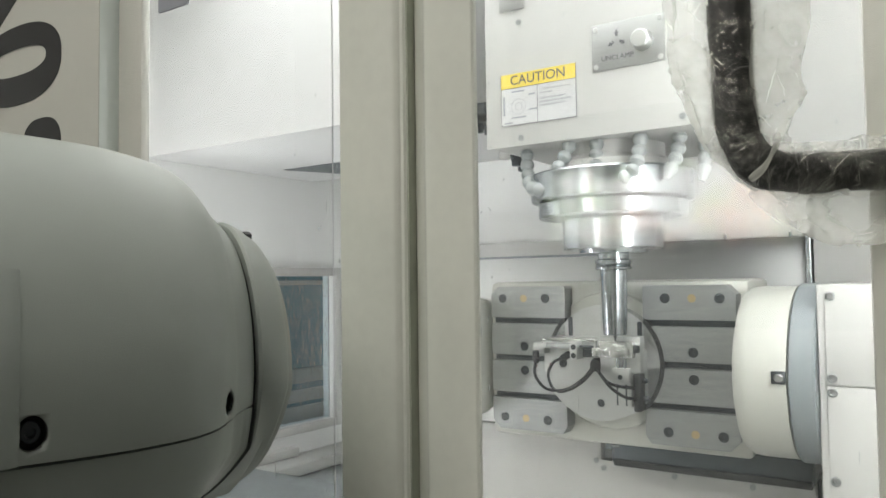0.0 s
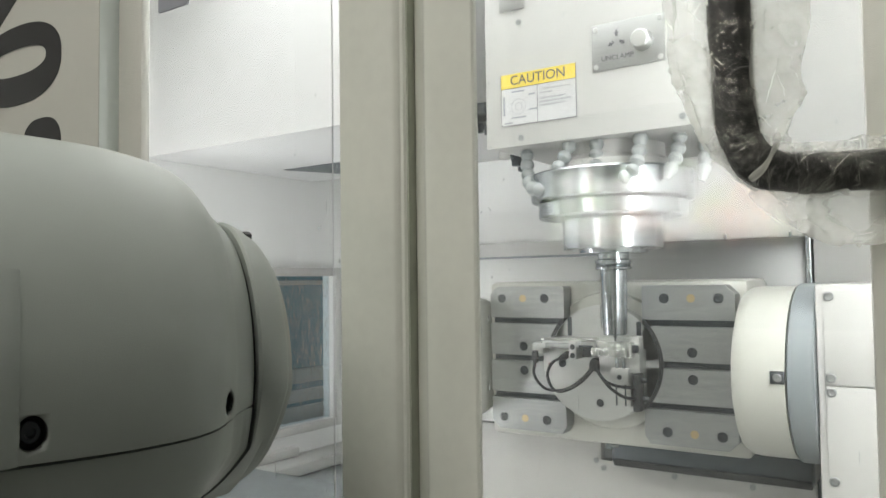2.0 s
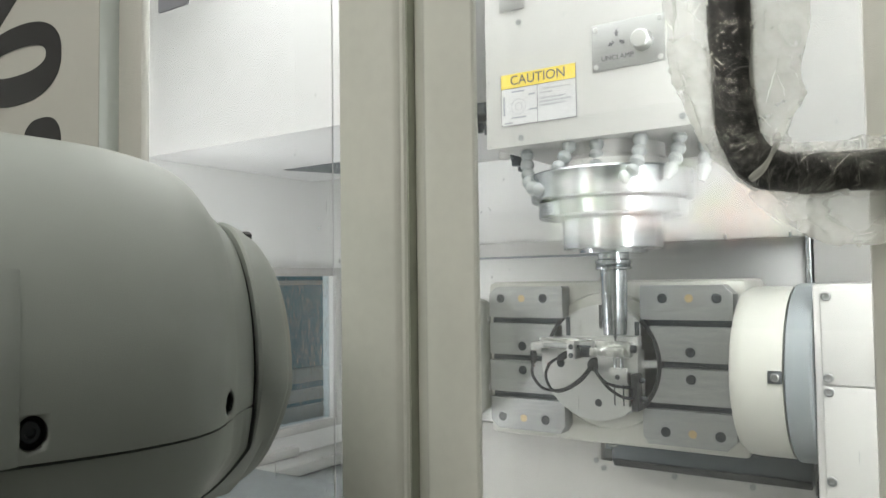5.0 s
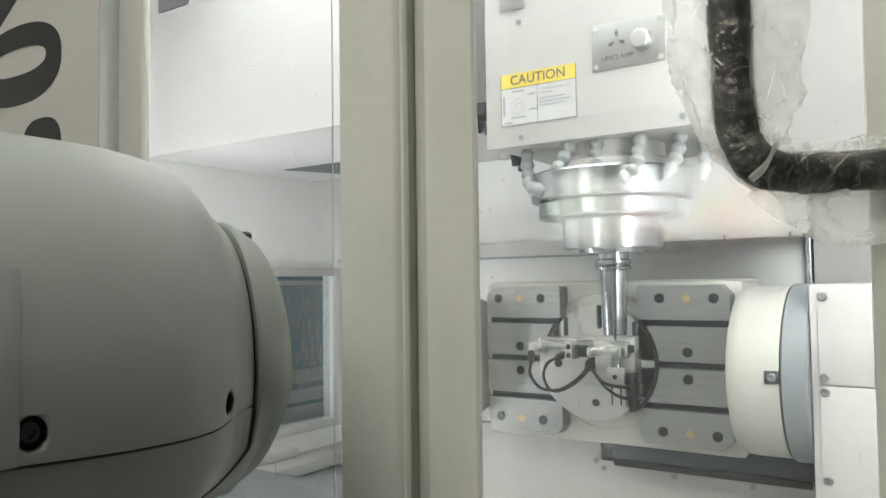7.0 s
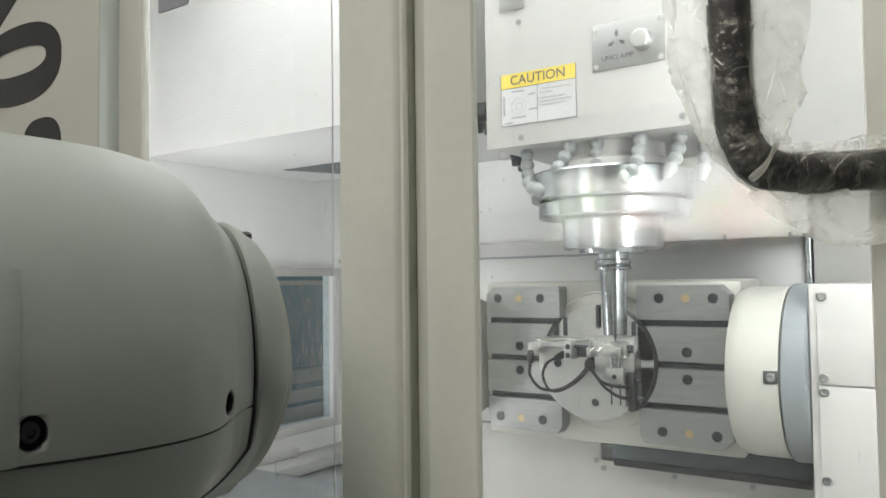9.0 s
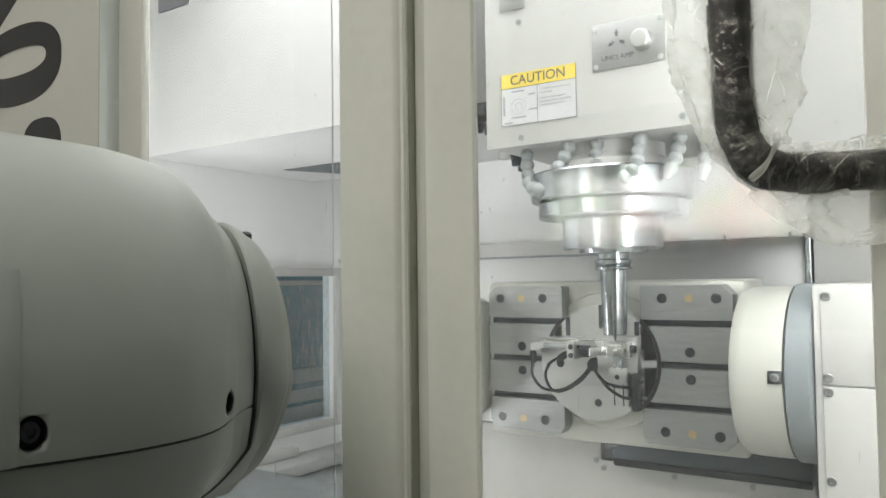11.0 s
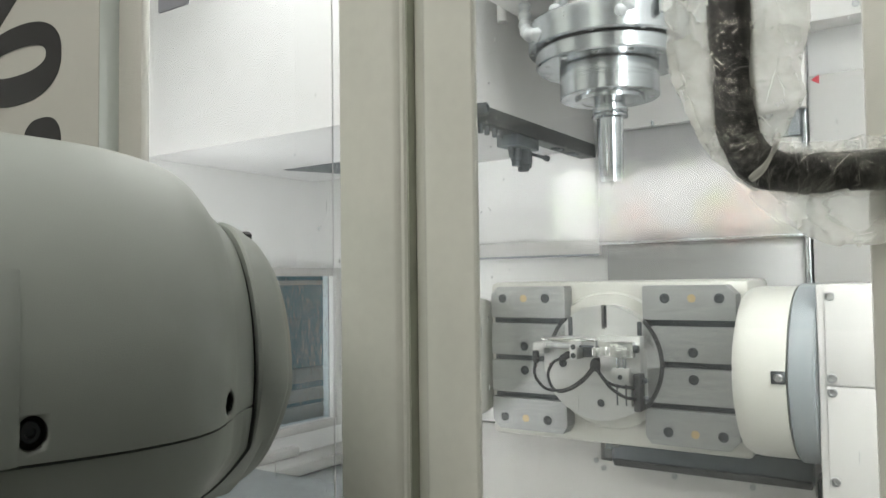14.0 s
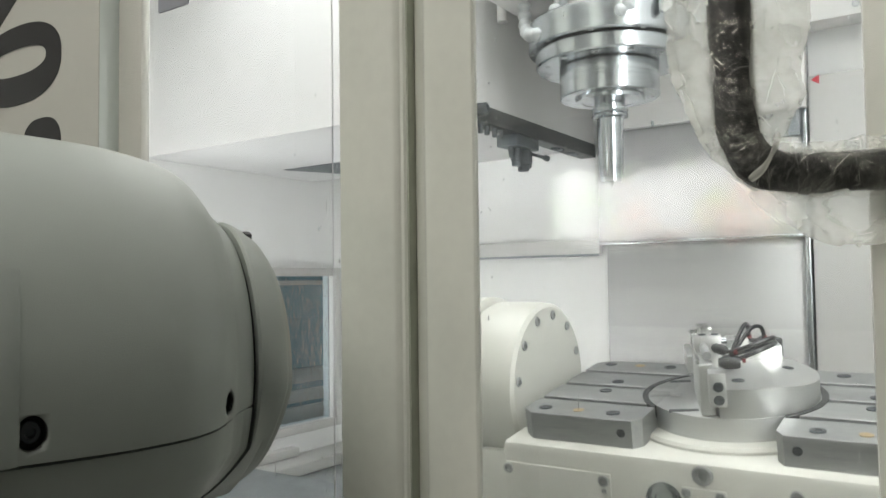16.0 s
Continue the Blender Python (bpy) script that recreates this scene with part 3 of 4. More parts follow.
X90 = pose(0, 0, 0, 0, 90, 0)  # own space: x along the tilt axis, which passes through the origin


def own(ob, m=None):
    ob.matrix_local = m or Matrix.Identity(4)
    return ob


bm = bmesh.new()
lathe(bm, [(0.100, 0.2185), (0.110, 0.2215), (0.1155, 0.2295), (0.117, 0.240), (0.117, 0.287), (0.06, 0.288)], X90, 96)
drum = part("drum", bm, CREAM, table, "cream rounded drum cover")
tab = part("tab", B(0.270, 0.287, -0.1205, -0.115, -0.004, 0.012, bevel=0.001), SLOT, drum, "dark screw tab")
screw(drum, pose(0.2790, -0.1206, 0.004, 90, 0, 0) @ Matrix.Diagonal((0.9, 0.9, 0.9, 1)))
bm = bmesh.new()
lathe(bm, [(0.116, 0.2885), (0.1205, 0.291), (0.1205, 0.318), (0.118, 0.3205)], X90, 96)
part("drum_plate", bm, GREY_DISC, table, "blue-grey round cover plate")
gear = part("gearbox", B(0.321, 0.62, -0.098, 0.30, -0.33, 0.120, bevel=0.004), WHITE, table)
part("gearbox_cover", B(0.3305, 0.60, -0.1015, -0.0985, -0.0035, 0.1125, bevel=0.0012), WHITE, gear)
part("gearbox_cover", B(0.3305, 0.60, -0.1015, -0.0985, -0.30, -0.0055, bevel=0.0012), WHITE, gear)
for x, z in ((0.337, 0.105), (0.337, 0.005), (0.337, -0.0125), (0.337, -0.12), (0.44, 0.105), (0.44, 0.005)):
    screw(gear, pose(x, -0.1018, z, 90, 0, 0))
part("bearing_housing", B(-0.46, -0.302, -0.075, 0.2, -0.125, 0.06, bevel=0.02), CREAM, table)
bm = bmesh.new()
lathe(bm, [(0.100, -0.40), (0.108, -0.39), (0.108, -0.305), (0.100, -0.3005)], X90, 72)
part("bearing_cap", bm, CREAM, table)

bm = bmesh.new()
box(bm, -0.222, 0.2145, -0.136, 0.127, -0.165, -0.030, bevel=0.009)
cradle = part("cradle", bm, CREAM, table)
bm = bmesh.new()
lathe(bm, [(0.088, -0.300), (0.098, -0.298), (0.102, -0.290), (0.102, -0.236), (0.100, -0.226), (0.095, -0.2225), (0.03, -0.2225)], X90, 80)
flange = part("flange", bm, CREAM, cradle, "cream round flange with a ring of bolts")
for a in range(15, 360, 30):
    if 170 < a < 350:
        continue
    ca, sa = math.cos(radians(a)), math.sin(radians(a))
    screw(cradle, pose(-0.2224, 0.0851 * ca, 0.0851 * sa, 0, 90, 0), name="flange_bolt")
part("web", B(-0.29, -0.2, -0.09, 0.09, -0.165, -0.06, bevel=0.015), CREAM, cradle)


def slotted_block(sign):
    bm = bmesh.new()
    c, x0, x1 = 0.014, 0.065, 0.203
    ys = [-0.12, -0.0675, -0.0575, -0.005, 0.005, 0.0575, 0.0675, 0.12]
    for i in range(4):
        y0, y1 = ys[2 * i], ys[2 * i + 1]
        o = [(x0, y0), (x1, y0), (x1, y1), (x0, y1)]
        if i == 0:
            o = [(x0 + 0.008, y0), (x1 - c, y0), (x1, y0 + c), (x1, y1), (x0, y1), (x0, y0 + 0.012)]
        if i == 3:
            o = [(x0, y0), (x1, y0), (x1, y1 - c), (x1 - c, y1), (x0 + 0.003, y1), (x0, y1 - 0.004)]
        if sign < 0:
            o = [(-x, y) for x, y in reversed(o)]
        # each land ends in a narrow bevel along its edges
        mid = (sum(p[0] for p in o) / len(o), sum(p[1] for p in o) / len(o))
        top = [(x + math.copysign(0.0004, mid[0] - x), y + math.copysign(0.0004, mid[1] - y)) for x, y in o]
        lo = [bm.verts.new((x, y, -0.013)) for x, y in o]
        hi = [bm.verts.new((x, y, -0.0004)) for x, y in o]
        tp = [bm.verts.new((x, y, 0.0)) for x, y in top]
        k = len(o)
        bm.faces.new(tp)
        for a, b in ((lo, hi), (hi, tp)):
            for q in range(k):
                bm.faces.new((a[q], a[(q + 1) % k], b[(q + 1) % k], b[q]))
    o = [(x0 + 0.008, -0.1197), (x1 - c, -0.1197), (x1 - 0.0003, -0.12 + c), (x1 - 0.0003, 0.12 - c), (x1 - c, 0.1197), (x0 + 0.003, 0.1197), (x0 + 0.0003, 0.116), (x0 + 0.0003, -0.108)]
    if sign < 0:
        o = [(-x, y) for x, y in reversed(o)]
    prism(bm, o, -0.031, -0.0125)
    return bm


for sign in (-1, 1):
    blk = part("slotted_block", slotted_block(sign), STEEL_BLOCK, cradle, "grey ground steel block with three slots", smooth=False)
    for v in (-0.0625, 0.0, 0.0625):
        # floor coloured dark for the shade down in the slot
        part("shaded_slot_floor", B(min(sign * 0.0665, sign * 0.2015), max(sign * 0.0665, sign * 0.2015), v - 0.0049, v + 0.0049, -0.0124, -0.0118), SLOT, cradle)
    for u, v in ((0.18, 0.1), (0.10, 0.1), (0.14, 0.02), (0.14, -0.02), (0.18, -0.1), (0.10, -0.1)):
        screw(cradle, pose(sign * u, v, 0.0001), SOCKET, "socket_screw")
    for v in (0.1, -0.1):
        bm = bmesh.new()
        lathe(bm, [(0.0062, 0), (0.0062, 0.0006), (0.002, 0.0006), (0.0016, 0.0002), (0.0003, 0.0002)], seg=20)
        own(part("brass_plug", bm, BRASS, cradle, "brass dowel plug"), pose(sign * 0.14, v, 0.0003))
    own(screw(cradle, pose(0, 0, 0), SOCKET, "socket_screw"), pose(sign * 0.085, -0.1201, -0.014, 90, 0, 0) @ Matrix.Diagonal((0.6, 0.6, 0.6, 1)))
bm = bmesh.new()
lathe(bm, [(0.110, -0.031), (0.110, -0.027), (0.107, -0.024), (0.095, -0.024)], seg=96)
part("bearing_ring", bm, CREAM, cradle)
# black arcs that stand for the shaded gap where the blocks are cut round the pallet
for mid in (0, 180):
    bm = bmesh.new()
    a = [(0.0966 * math.cos(radians(mid + k)), 0.0966 * math.sin(radians(mid + k))) for k in range(-46, 47, 2)]
    b = [(0.0901 * math.cos(radians(mid + k)), 0.0901 * math.sin(radians(mid + k))) for k in range(44, -45, -2)]
    prism(bm, a + b, -0.012, 0.0008)
    part("gap_arc", bm, DARK, cradle, "dark arc for the shaded gap")
# plates and bolts on the cradle's front side
part("access_plate", B(-0.2165, -0.093, -0.1385, -0.1355, -0.13, -0.053, bevel=0.001), CREAM, cradle)
part("access_plate", B(-0.0195, 0.0235, -0.1385, -0.1355, -0.12, -0.0555, bevel=0.001), CREAM, cradle)
for x, z, s in ((-0.213, -0.0600, 1.0), (-0.1005, -0.0605, 1.0), (-0.1005, -0.0715, 0.5), (-0.0148, -0.0605, 0.8), (0.0180, -0.0605, 0.8), (0.0861, -0.0505, 1.0)):
    screw(cradle, pose(x, -0.1386, z, 90, 0, 0) @ Matrix.Diagonal((s, s, s, 1)))
screw(cradle, pose(0.0015, -0.1357, -0.042, 90, 0, 0) @ Matrix.Diagonal((1.7, 1.7, 1.7, 1)), name="eye_bolt")
bm = bmesh.new()
lathe(bm, [(0.018, 0), (0.018, 0.003), (0.016, 0.004), (0.009, 0.004), (0.008, 0.002), (0.0005, 0.002)], pose(-0.038, -0.1357, -0.072, 90, 0, 0), 28)
part("plug", bm, STEEL_SHINY, cradle, "round steel plug")

# ---- rotary pallet with its clamping fixture ----
fixture = thing("clamping_fixture", Matrix.Translation(A_HOME), "round steel pallet carrying an aluminium vice with black cables", "clamping fixture")


def arc(r, a0, a1, n):
    return [(r * math.cos(radians(a0 + (a1 - a0) * i / n)), r * math.sin(radians(a0 + (a1 - a0) * i / n))) for i in range(n + 1)]


# the pallet disc, with one slot from its rim towards the middle and two flats beside it
bm = bmesh.new()
R = 0.0895
a_s = math.degrees(math.asin(0.0045 / R))
rim = [(0.0025 + 0.0045, R * 0.998)] + [(0.0025 + 0.0045, 0.056)] + [(0.0025 + 0.0045 * math.cos(radians(-k * 30)), 0.056 + 0.0045 * math.sin(radians(-k * 30))) for k in range(1, 6)] + [(0.0025 - 0.0045, 0.056), (0.0025 - 0.0045, R * 0.998)]
prism(bm, rim + arc(R, 90 + a_s, 450 - a_s - 2, 90)[1:], -0.026, 0.0)
pallet = part("pallet", bm, FACED, fixture, "turned steel pallet disc")
# dark floor and two flat dark strips give the shade of the recesses
part("shaded_slot_floor", B(-0.0018, 0.0068, 0.053, 0.088, -0.0262, -0.012), SLOT, pallet)
part("groove_shade", B(-0.0590, -0.0515, 0.040, 0.0700, -0.001, 0.0004), SLOT, pallet)
part("groove_shade", B(0.0560, 0.0635, 0.040, 0.0640, -0.001, 0.0004), SLOT, pallet)


def clipped(r, x0, x1, y0, y1, n=120):
    out = []
    for x, y in arc(r, 0, 360, n)[:-1]:
        p = (min(max(x, x0), x1), min(max(y, y0), y1))
        if not out or math.dist(p, out[-1]) > 1e-5:
            out.append(p)
    return out


bm = bmesh.new()
prism(bm, clipped(0.0885, -0.0885, 0.070, -0.0885, 0.022), 0.0002, 0.0300)
bmesh.ops.bisect_plane(bm, geom=bm.verts[:] + bm.edges[:] + bm.faces[:], plane_co=(0, -0.034, 0), plane_no=(0, 1, 0))
for v in bm.verts:
    if v.co.z > 0.02 and v.co.y < -0.0341:
        v.co.z = 0.0300 + (v.co.y + 0.034) * 0.16
riser = part("riser_block", bm, ALU, fixture, "aluminium riser block with a sloping front", smooth=False)
own(screw(riser, pose(0, 0, 0), SOCKET, "socket_screw"), pose(0.0048, -0.0600, 0.0262, 9) @ Matrix.Diagonal((0.8, 0.8, 0.8, 1)))
own(screw(riser, pose(0, 0, 0), SOCKET, "socket_screw"), pose(-0.0555, -0.0010, 0.0303) @ Matrix.Diagonal((0.9, 0.9, 0.9, 1)))
bm = bmesh.new()
lathe(bm, [(0.011, 0.0226), (0.011, 0.036), (0.009, 0.042), (0.003, 0.043)], pose(0.0035, -0.0005, 0), 24)
part("cable_gland", bm, DARK, fixture, "black cable gland")
# the fixed jaw with its clamp bar
jaw = part("jaw_bar", B(-0.078, 0.010, 0.0240, 0.039, 0.0006, 0.054, bevel=0.0015), ALU, fixture, "milled aluminium jaw bar")
part("jaw_lip", B(-0.078, 0.010, 0.0365, 0.0405, 0.0542, 0.0595, bevel=0.0008), POLISHED, jaw, "bright thin lip")
jend = part("jaw_end", B(-0.098, -0.0785, 0.0150, 0.031, 0.0150, 0.050, bevel=0.0012), ALU, jaw)
for z in (0.0225, 0.036):
    own(screw(jaw, pose(0, 0, 0), SOCKET, "socket_screw"), pose(-0.0982, 0.0225, z, 0, -90, 0) @ Matrix.Diagonal((0.7, 0.7, 0.7, 1)))
for u in (-0.060, -0.050, -0.034):
    bm = bmesh.new()
    lathe(bm, [(0.0045, -0.008), (0.0045, 0.008), (0.003, 0.009)], pose(u, 0.029, 0.0605, 0, 90, 0), 16)
    part("spring_pin", bm, STEEL_BLOCK, jaw)
bm = bmesh.new()
lathe(bm, [(0.0022, 0), (0.0022, 0.075)], pose(-0.066, 0.029, 0.0605, 0, 90, 0), 12)
part("spindle_rod", bm, SLOT, jaw)
collar = part("collar", B(-0.0250, -0.0125, 0.010, 0.0385, 0.0227, 0.072, bevel=0.001), ALU, fixture, "aluminium collar with two screws")
for v in (0.018, 0.031):
    own(screw(collar, pose(0, 0, 0), SOCKET, "socket_screw"), pose(-0.0185, v - 0.002, 0.0722) @ Matrix.Diagonal((0.55, 0.55, 0.55, 1)))
rod = part("clamp_rod", B(-0.0122, 0.004, 0.012, 0.030, 0.040, 0.052, bevel=0.001), SLOT, fixture, "dark clamp rod")
part("rod_fork", B(-0.0105, 0.010, 0.0155, 0.0195, 0.0525, 0.056, bevel=0.0006), SLOT, rod)
part("rod_fork", B(-0.0105, 0.010, 0.0245, 0.0275, 0.0525, 0.056, bevel=0.0006), SLOT, rod)
# backing plate and bright workpiece
part("backing_plate", B(0.0115, 0.0745, -0.0095, 0.0445, 0.0227, 0.042, bevel=0.0008), ALU, fixture)
work = part("workpiece", B(0.0115, 0.0700, 0.0140, 0.0385, 0.0422, 0.0545, bevel=0.003), POLISHED, fixture, "bright stepped workpiece being milled")
for x0, x1, y0, y1, h in ((0.0120, 0.0250, 0.0160, 0.0290, 0.0740), (0.0370, 0.0640, 0.0165, 0.0295, 0.0690), (0.0252, 0.0368, 0.0205, 0.0260, 0.0615)):
    part("step", B(x0, x1, y0, y1, 0.0547, h, bevel=0.0014), POLISHED, work)
for x0, x1, y0, y1 in ((0.0280, 0.0700, 0.0362, 0.0385), (0.0677, 0.0700, 0.0142, 0.0360), (0.0280, 0.0675, 0.0141, 0.0158)):
    part("rim", B(x0, x1, y0, y1, 0.0547, 0.0605, bevel=0.0008), POLISHED, work)
bm = bmesh.new()
lathe(bm, [(0.006, 0), (0.006, 0.006), (0.004, 0.0065)], pose(0.0692, 0.027, 0.050, 0, 90, 0), 16)
part("stop_pin", bm, SLOT, work)
# cylinder slide below the workpiece
slide = part("slide", B(0.0345, 0.0605, -0.0600, -0.0100, 0.0227, 0.044, bevel=0.001), ALU, fixture, "aluminium slide rail")
part("carriage", B(0.0345, 0.0610, -0.0250, -0.0020, 0.0442, 0.054, bevel=0.001), ALU, slide)
own(screw(slide, pose(0, 0, 0), SOCKET, "socket_screw"), pose(0.0475, -0.0150, 0.0542) @ Matrix.Diagonal((0.5, 0.5, 0.5, 1)))
for u in (0.0425, 0.0530):
    bm = bmesh.new()
    lathe(bm, [(0.0026, 0), (0.0026, 0.022)], pose(u, -0.006, 0.050, -90, 0, 0), 12)
    part("guide_rod", bm, STEEL_SHINY, slide)
for u in (0.0385, 0.0525):
    # a dark strip on the rail's top stands for a shaded slot
    part("rail_slot_shade", B(u - 0.0012, u + 0.0012, -0.0585, -0.0265, 0.0435, 0.0444), SLOT, slide)
conn = part("connector_block", B(0.0640, 0.0745, -0.066, -0.0105, 0.0227, 0.046, bevel=0.002), DARK, fixture, "black connector block")
for v, u in ((-0.0195, 0.077), (-0.046, 0.079)):
    bm = bmesh.new()
    lathe(bm, [(0.0035, 0), (0.0045, 0.004), (0.003, 0.008)], pose(u, v, 0.042, 0, 90, 0), 12)
    part("pin", bm, SLOT, conn)
# cables: from the gland to the jaw and to the connector, and the loop round the pallet
for pts, r in (
        (((0.002, -0.001, 0.044), (-0.012, -0.020, 0.052), (-0.036, -0.037, 0.064), (-0.066, -0.037, 0.070), (-0.086, -0.018, 0.068), (-0.089, 0.004, 0.060), (-0.089, 0.016, 0.056)), 0.0023),
        (((0.004, -0.004, 0.044), (-0.014, -0.026, 0.054), (-0.036, -0.039, 0.068), (-0.052, -0.036, 0.073), (-0.063, -0.016, 0.069), (-0.058, 0.002, 0.062), (-0.044, 0.010, 0.060), (-0.026, 0.018, 0.058)), 0.0023),
        (((0.007, -0.003, 0.044), (0.018, -0.011, 0.058), (0.034, -0.021, 0.070), (0.052, -0.027, 0.066), (0.068, -0.0300, 0.048)), 0.0024),
        (((0.006, -0.005, 0.044), (0.020, -0.016, 0.056), (0.038, -0.030, 0.066), (0.056, -0.042, 0.062), (0.069, -0.0470, 0.046)), 0.0024)):
    bm = bmesh.new()
    tube(bm, pts, r, 10)
    part("cable", bm, CABLE, fixture, "black cable")
for u, v, z, turn in ((-0.0895, -0.004, 0.060, 90), (-0.061, 0.0, 0.062, 60), (0.0640, -0.0300, 0.050, 0), (0.0660, -0.0470, 0.048, 0)):
    part("sleeve", B(-0.0018, 0.0018, -0.0024, 0.0024, -0.0024, 0.0024, bevel=0.001), SHRINK, fixture, "red heat-shrink sleeve").matrix_local = pose(u, v, z, 0, 0, turn)
for u, v, z, turn in ((-0.0890, 0.0100, 0.0585, 90), (-0.037, 0.0130, 0.060, 30)):
    bm = bmesh.new()
    lathe(bm, [(0.0035, -0.010), (0.0055, -0.006), (0.0055, 0.007), (0.004, 0.010)], pose(u, v, z, 0, 0, turn) @ X90, 14)
    part("plug", bm, DARK, fixture, "black cable plug")

# ---- spindle head ----
S0 = Vector((-0.4301, 1.09, 1.2092))
head = thing("spindle_head", Matrix.Translation(S0), "white spindle head with steel spindle nose, nozzles and tool", "spindle head")
# own space: the tool tip at the origin
bm = bmesh.new()
lathe(bm, [(0.040, 0.133), (0.041, 0.132), (0.050, 0.132), (0.051, 0.137), (0.0715, 0.137), (0.073, 0.1385), (0.073, 0.158), (0.0725, 0.1585), (0.0725, 0.1592), (0.073, 0.1597), (0.073, 0.164), (0.0725, 0.1645), (0.0725, 0.165), (0.073, 0.1655), (0.073, 0.181), (0.070, 0.183)], seg=96)
nose = part("spindle_nose", bm, STEEL_SHINY, head, "turned steel spindle nose")
for k in range(8):
    a = radians(22.5 + 45 * k)
    screw(nose, pose(0.062 * math.cos(a), 0.062 * math.sin(a), 0.1368, 180, 0, 0) @ Matrix.Diagonal((0.6, 0.6, 0.3, 1)))
bm = bmesh.new()
lathe(bm, [(0.070, 0.1835), (0.106, 0.1835), (0.1085, 0.186), (0.1085, 0.205), (0.104, 0.2075)], seg=96)
fl = part("flange", bm, STEEL_SHINY, head, "turned steel flange with screws")
for k in range(12):
    a = radians(10 + 30 * k)
    screw(fl, pose(0.094 * math.cos(a), 0.094 * math.sin(a), 0.1834, 180, 0, 0) @ Matrix.Diagonal((0.75, 0.75, 0.4, 1)))
bm = bmesh.new()
lathe(bm, [(0.100, 0.208), (0.117, 0.208), (0.1195, 0.2105), (0.1195, 0.246), (0.117, 0.249), (0.07, 0.250)], seg=96)
nring = part("nozzle_ring", bm, STEEL_SHINY, head, "turned steel nozzle ring")
for k in range(10):
    a = radians(28 + 36 * k)
    screw(nring, pose(0.1135 * math.cos(a), 0.1135 * math.sin(a), 0.2079, 180, 0, 0) @ Matrix.Diagonal((0.5, 0.5, 0.4, 1)))
# tool: collet chuck, shank and fine cutter
bm = bmesh.new()
lathe(bm, [(0.0165, 0.011), (0.0172, 0.0125), (0.0178, 0.031), (0.0172, 0.0315), (0.0172, 0.033), (0.0180, 0.034), (0.0196, 0.100), (0.0196, 0.106), (0.0265, 0.108), (0.0270, 0.111), (0.0245, 0.114), (0.0270, 0.117), (0.0270, 0.121), (0.0225, 0.123), (0.0225, 0.134)], seg=48)
holder = part("tool_holder", bm, STEEL_SHINY, head, "polished steel tool holder")
bm = bmesh.new()
lathe(bm, [(0.0002, 0), (0.0013, 0.004), (0.0013, 0.006), (0.0028, 0.009), (0.0028, 0.012)], seg=16)
part("cutter", bm, SLOT, holder, "fine dark milling cutter")
# casing with its front panel
bm = bmesh.new()
box(bm, -0.150, 0.152, -0.099, 0.17, 0.289, 0.72, bevel=0.004)
casing = part("casing", bm, WHITE, head)
part("front_panel", B(-0.1524, 0.156, -0.105, -0.0995, 0.288, 0.72, bevel=0.0012), WHITE, casing)
for x, z in ((-0.0953, 0.4692), (-0.0941, 0.2995), (0.139, 0.3004), (0.139, 0.4692)):
    screw(casing, pose(x, -0.1052, z, 90, 0, 0) @ Matrix.Diagonal((0.75, 0.75, 0.6, 1)))
bm = bmesh.new()
lathe(bm, [(0.090, 0.2502), (0.090, 0.262), (0.078, 0.27), (0.078, 0.2888)], seg=72)
part("neck", bm, WHITE, head)
part("rear_cover", B(-0.150, 0.212, 0.372, 0.390, 0.165, 0.815, bevel=0.002), WHITE, head)
for x in (-0.06, 0.07, 0.18):
    bm = bmesh.new()
    lathe(bm, [(0.003, -0.004), (0.003, 0.006)], pose(x, 0.368, 0.167), 10)
    part("stud", bm, STEEL_SHINY, head)
part("carriage", B(0.10, 0.50, 0.310, 0.371, 0.292, 0.815, bevel=0.003), WHITE, head)
for x, z in ((0.218, 0.309), (0.30, 0.309)):
    screw(head, pose(x, 0.3098, z, 90, 0, 0))
bm = bmesh.new()
lathe(bm, [(0.009, 0.29), (0.009, 0.8)], pose(-0.181, 0.0, 0), 20)
part("pipe", bm, WHITE, head, "white coolant pipe")
part("pipe_bracket", B(-0.190, -0.1505, -0.012, 0.02, 0.46, 0.49, bevel=0.002), WHITE, head)
part("upper_plate", B(-0.126, -0.085, -0.1075, -0.1055, 0.488, 0.54, bevel=0.0006), SHEET, casing, "small riveted steel plate")

# caution label, drawn facing -y
label = part("caution_label", B(-0.1255, -0.0062, -0.1064, -0.1053, 0.3185, 0.3945), LABEL_WHITE, casing, "white caution label with a yellow band")
part("yellow_band", B(-0.1253, -0.0064, -0.1069, -0.1065, 0.3733, 0.3943), YELLOW, label, "yellow band with dark capitals")
FRONT = lambda x, z, lift: pose(x, -lift, z, 90, 0, 0)
write("lettering", "CAUTION", 0.0195, FRONT(-0.0658, 0.3838, 0.1071), LABEL_INK, label)
for x0, x1, z0, z1 in ((-0.1255, -0.0062, 0.3185, 0.3191), (-0.1255, -0.0062, 0.3729, 0.3735), (-0.1255, -0.1250, 0.3185, 0.3945), (-0.0067, -0.0062, 0.3185, 0.3945), (-0.0665, -0.0660, 0.3185, 0.3735)):
    part("rule", B(x0, x1, -0.1070, -0.1065, z0, z1), LABEL_INK, label)
for k, line in enumerate(("CT/DIN tool holders are", "directional.", "", "Confirm tool holder's", "direction before manually", "inserting tool holders.")):
    if line:
        write("lettering", line, 0.0047, FRONT(-0.0625, 0.3655 - 0.0050 * (k - (0.4 if k > 2 else 0)), 0.1067), LABEL_GREY, label, 0.0002, "LEFT")
bm = bmesh.new()
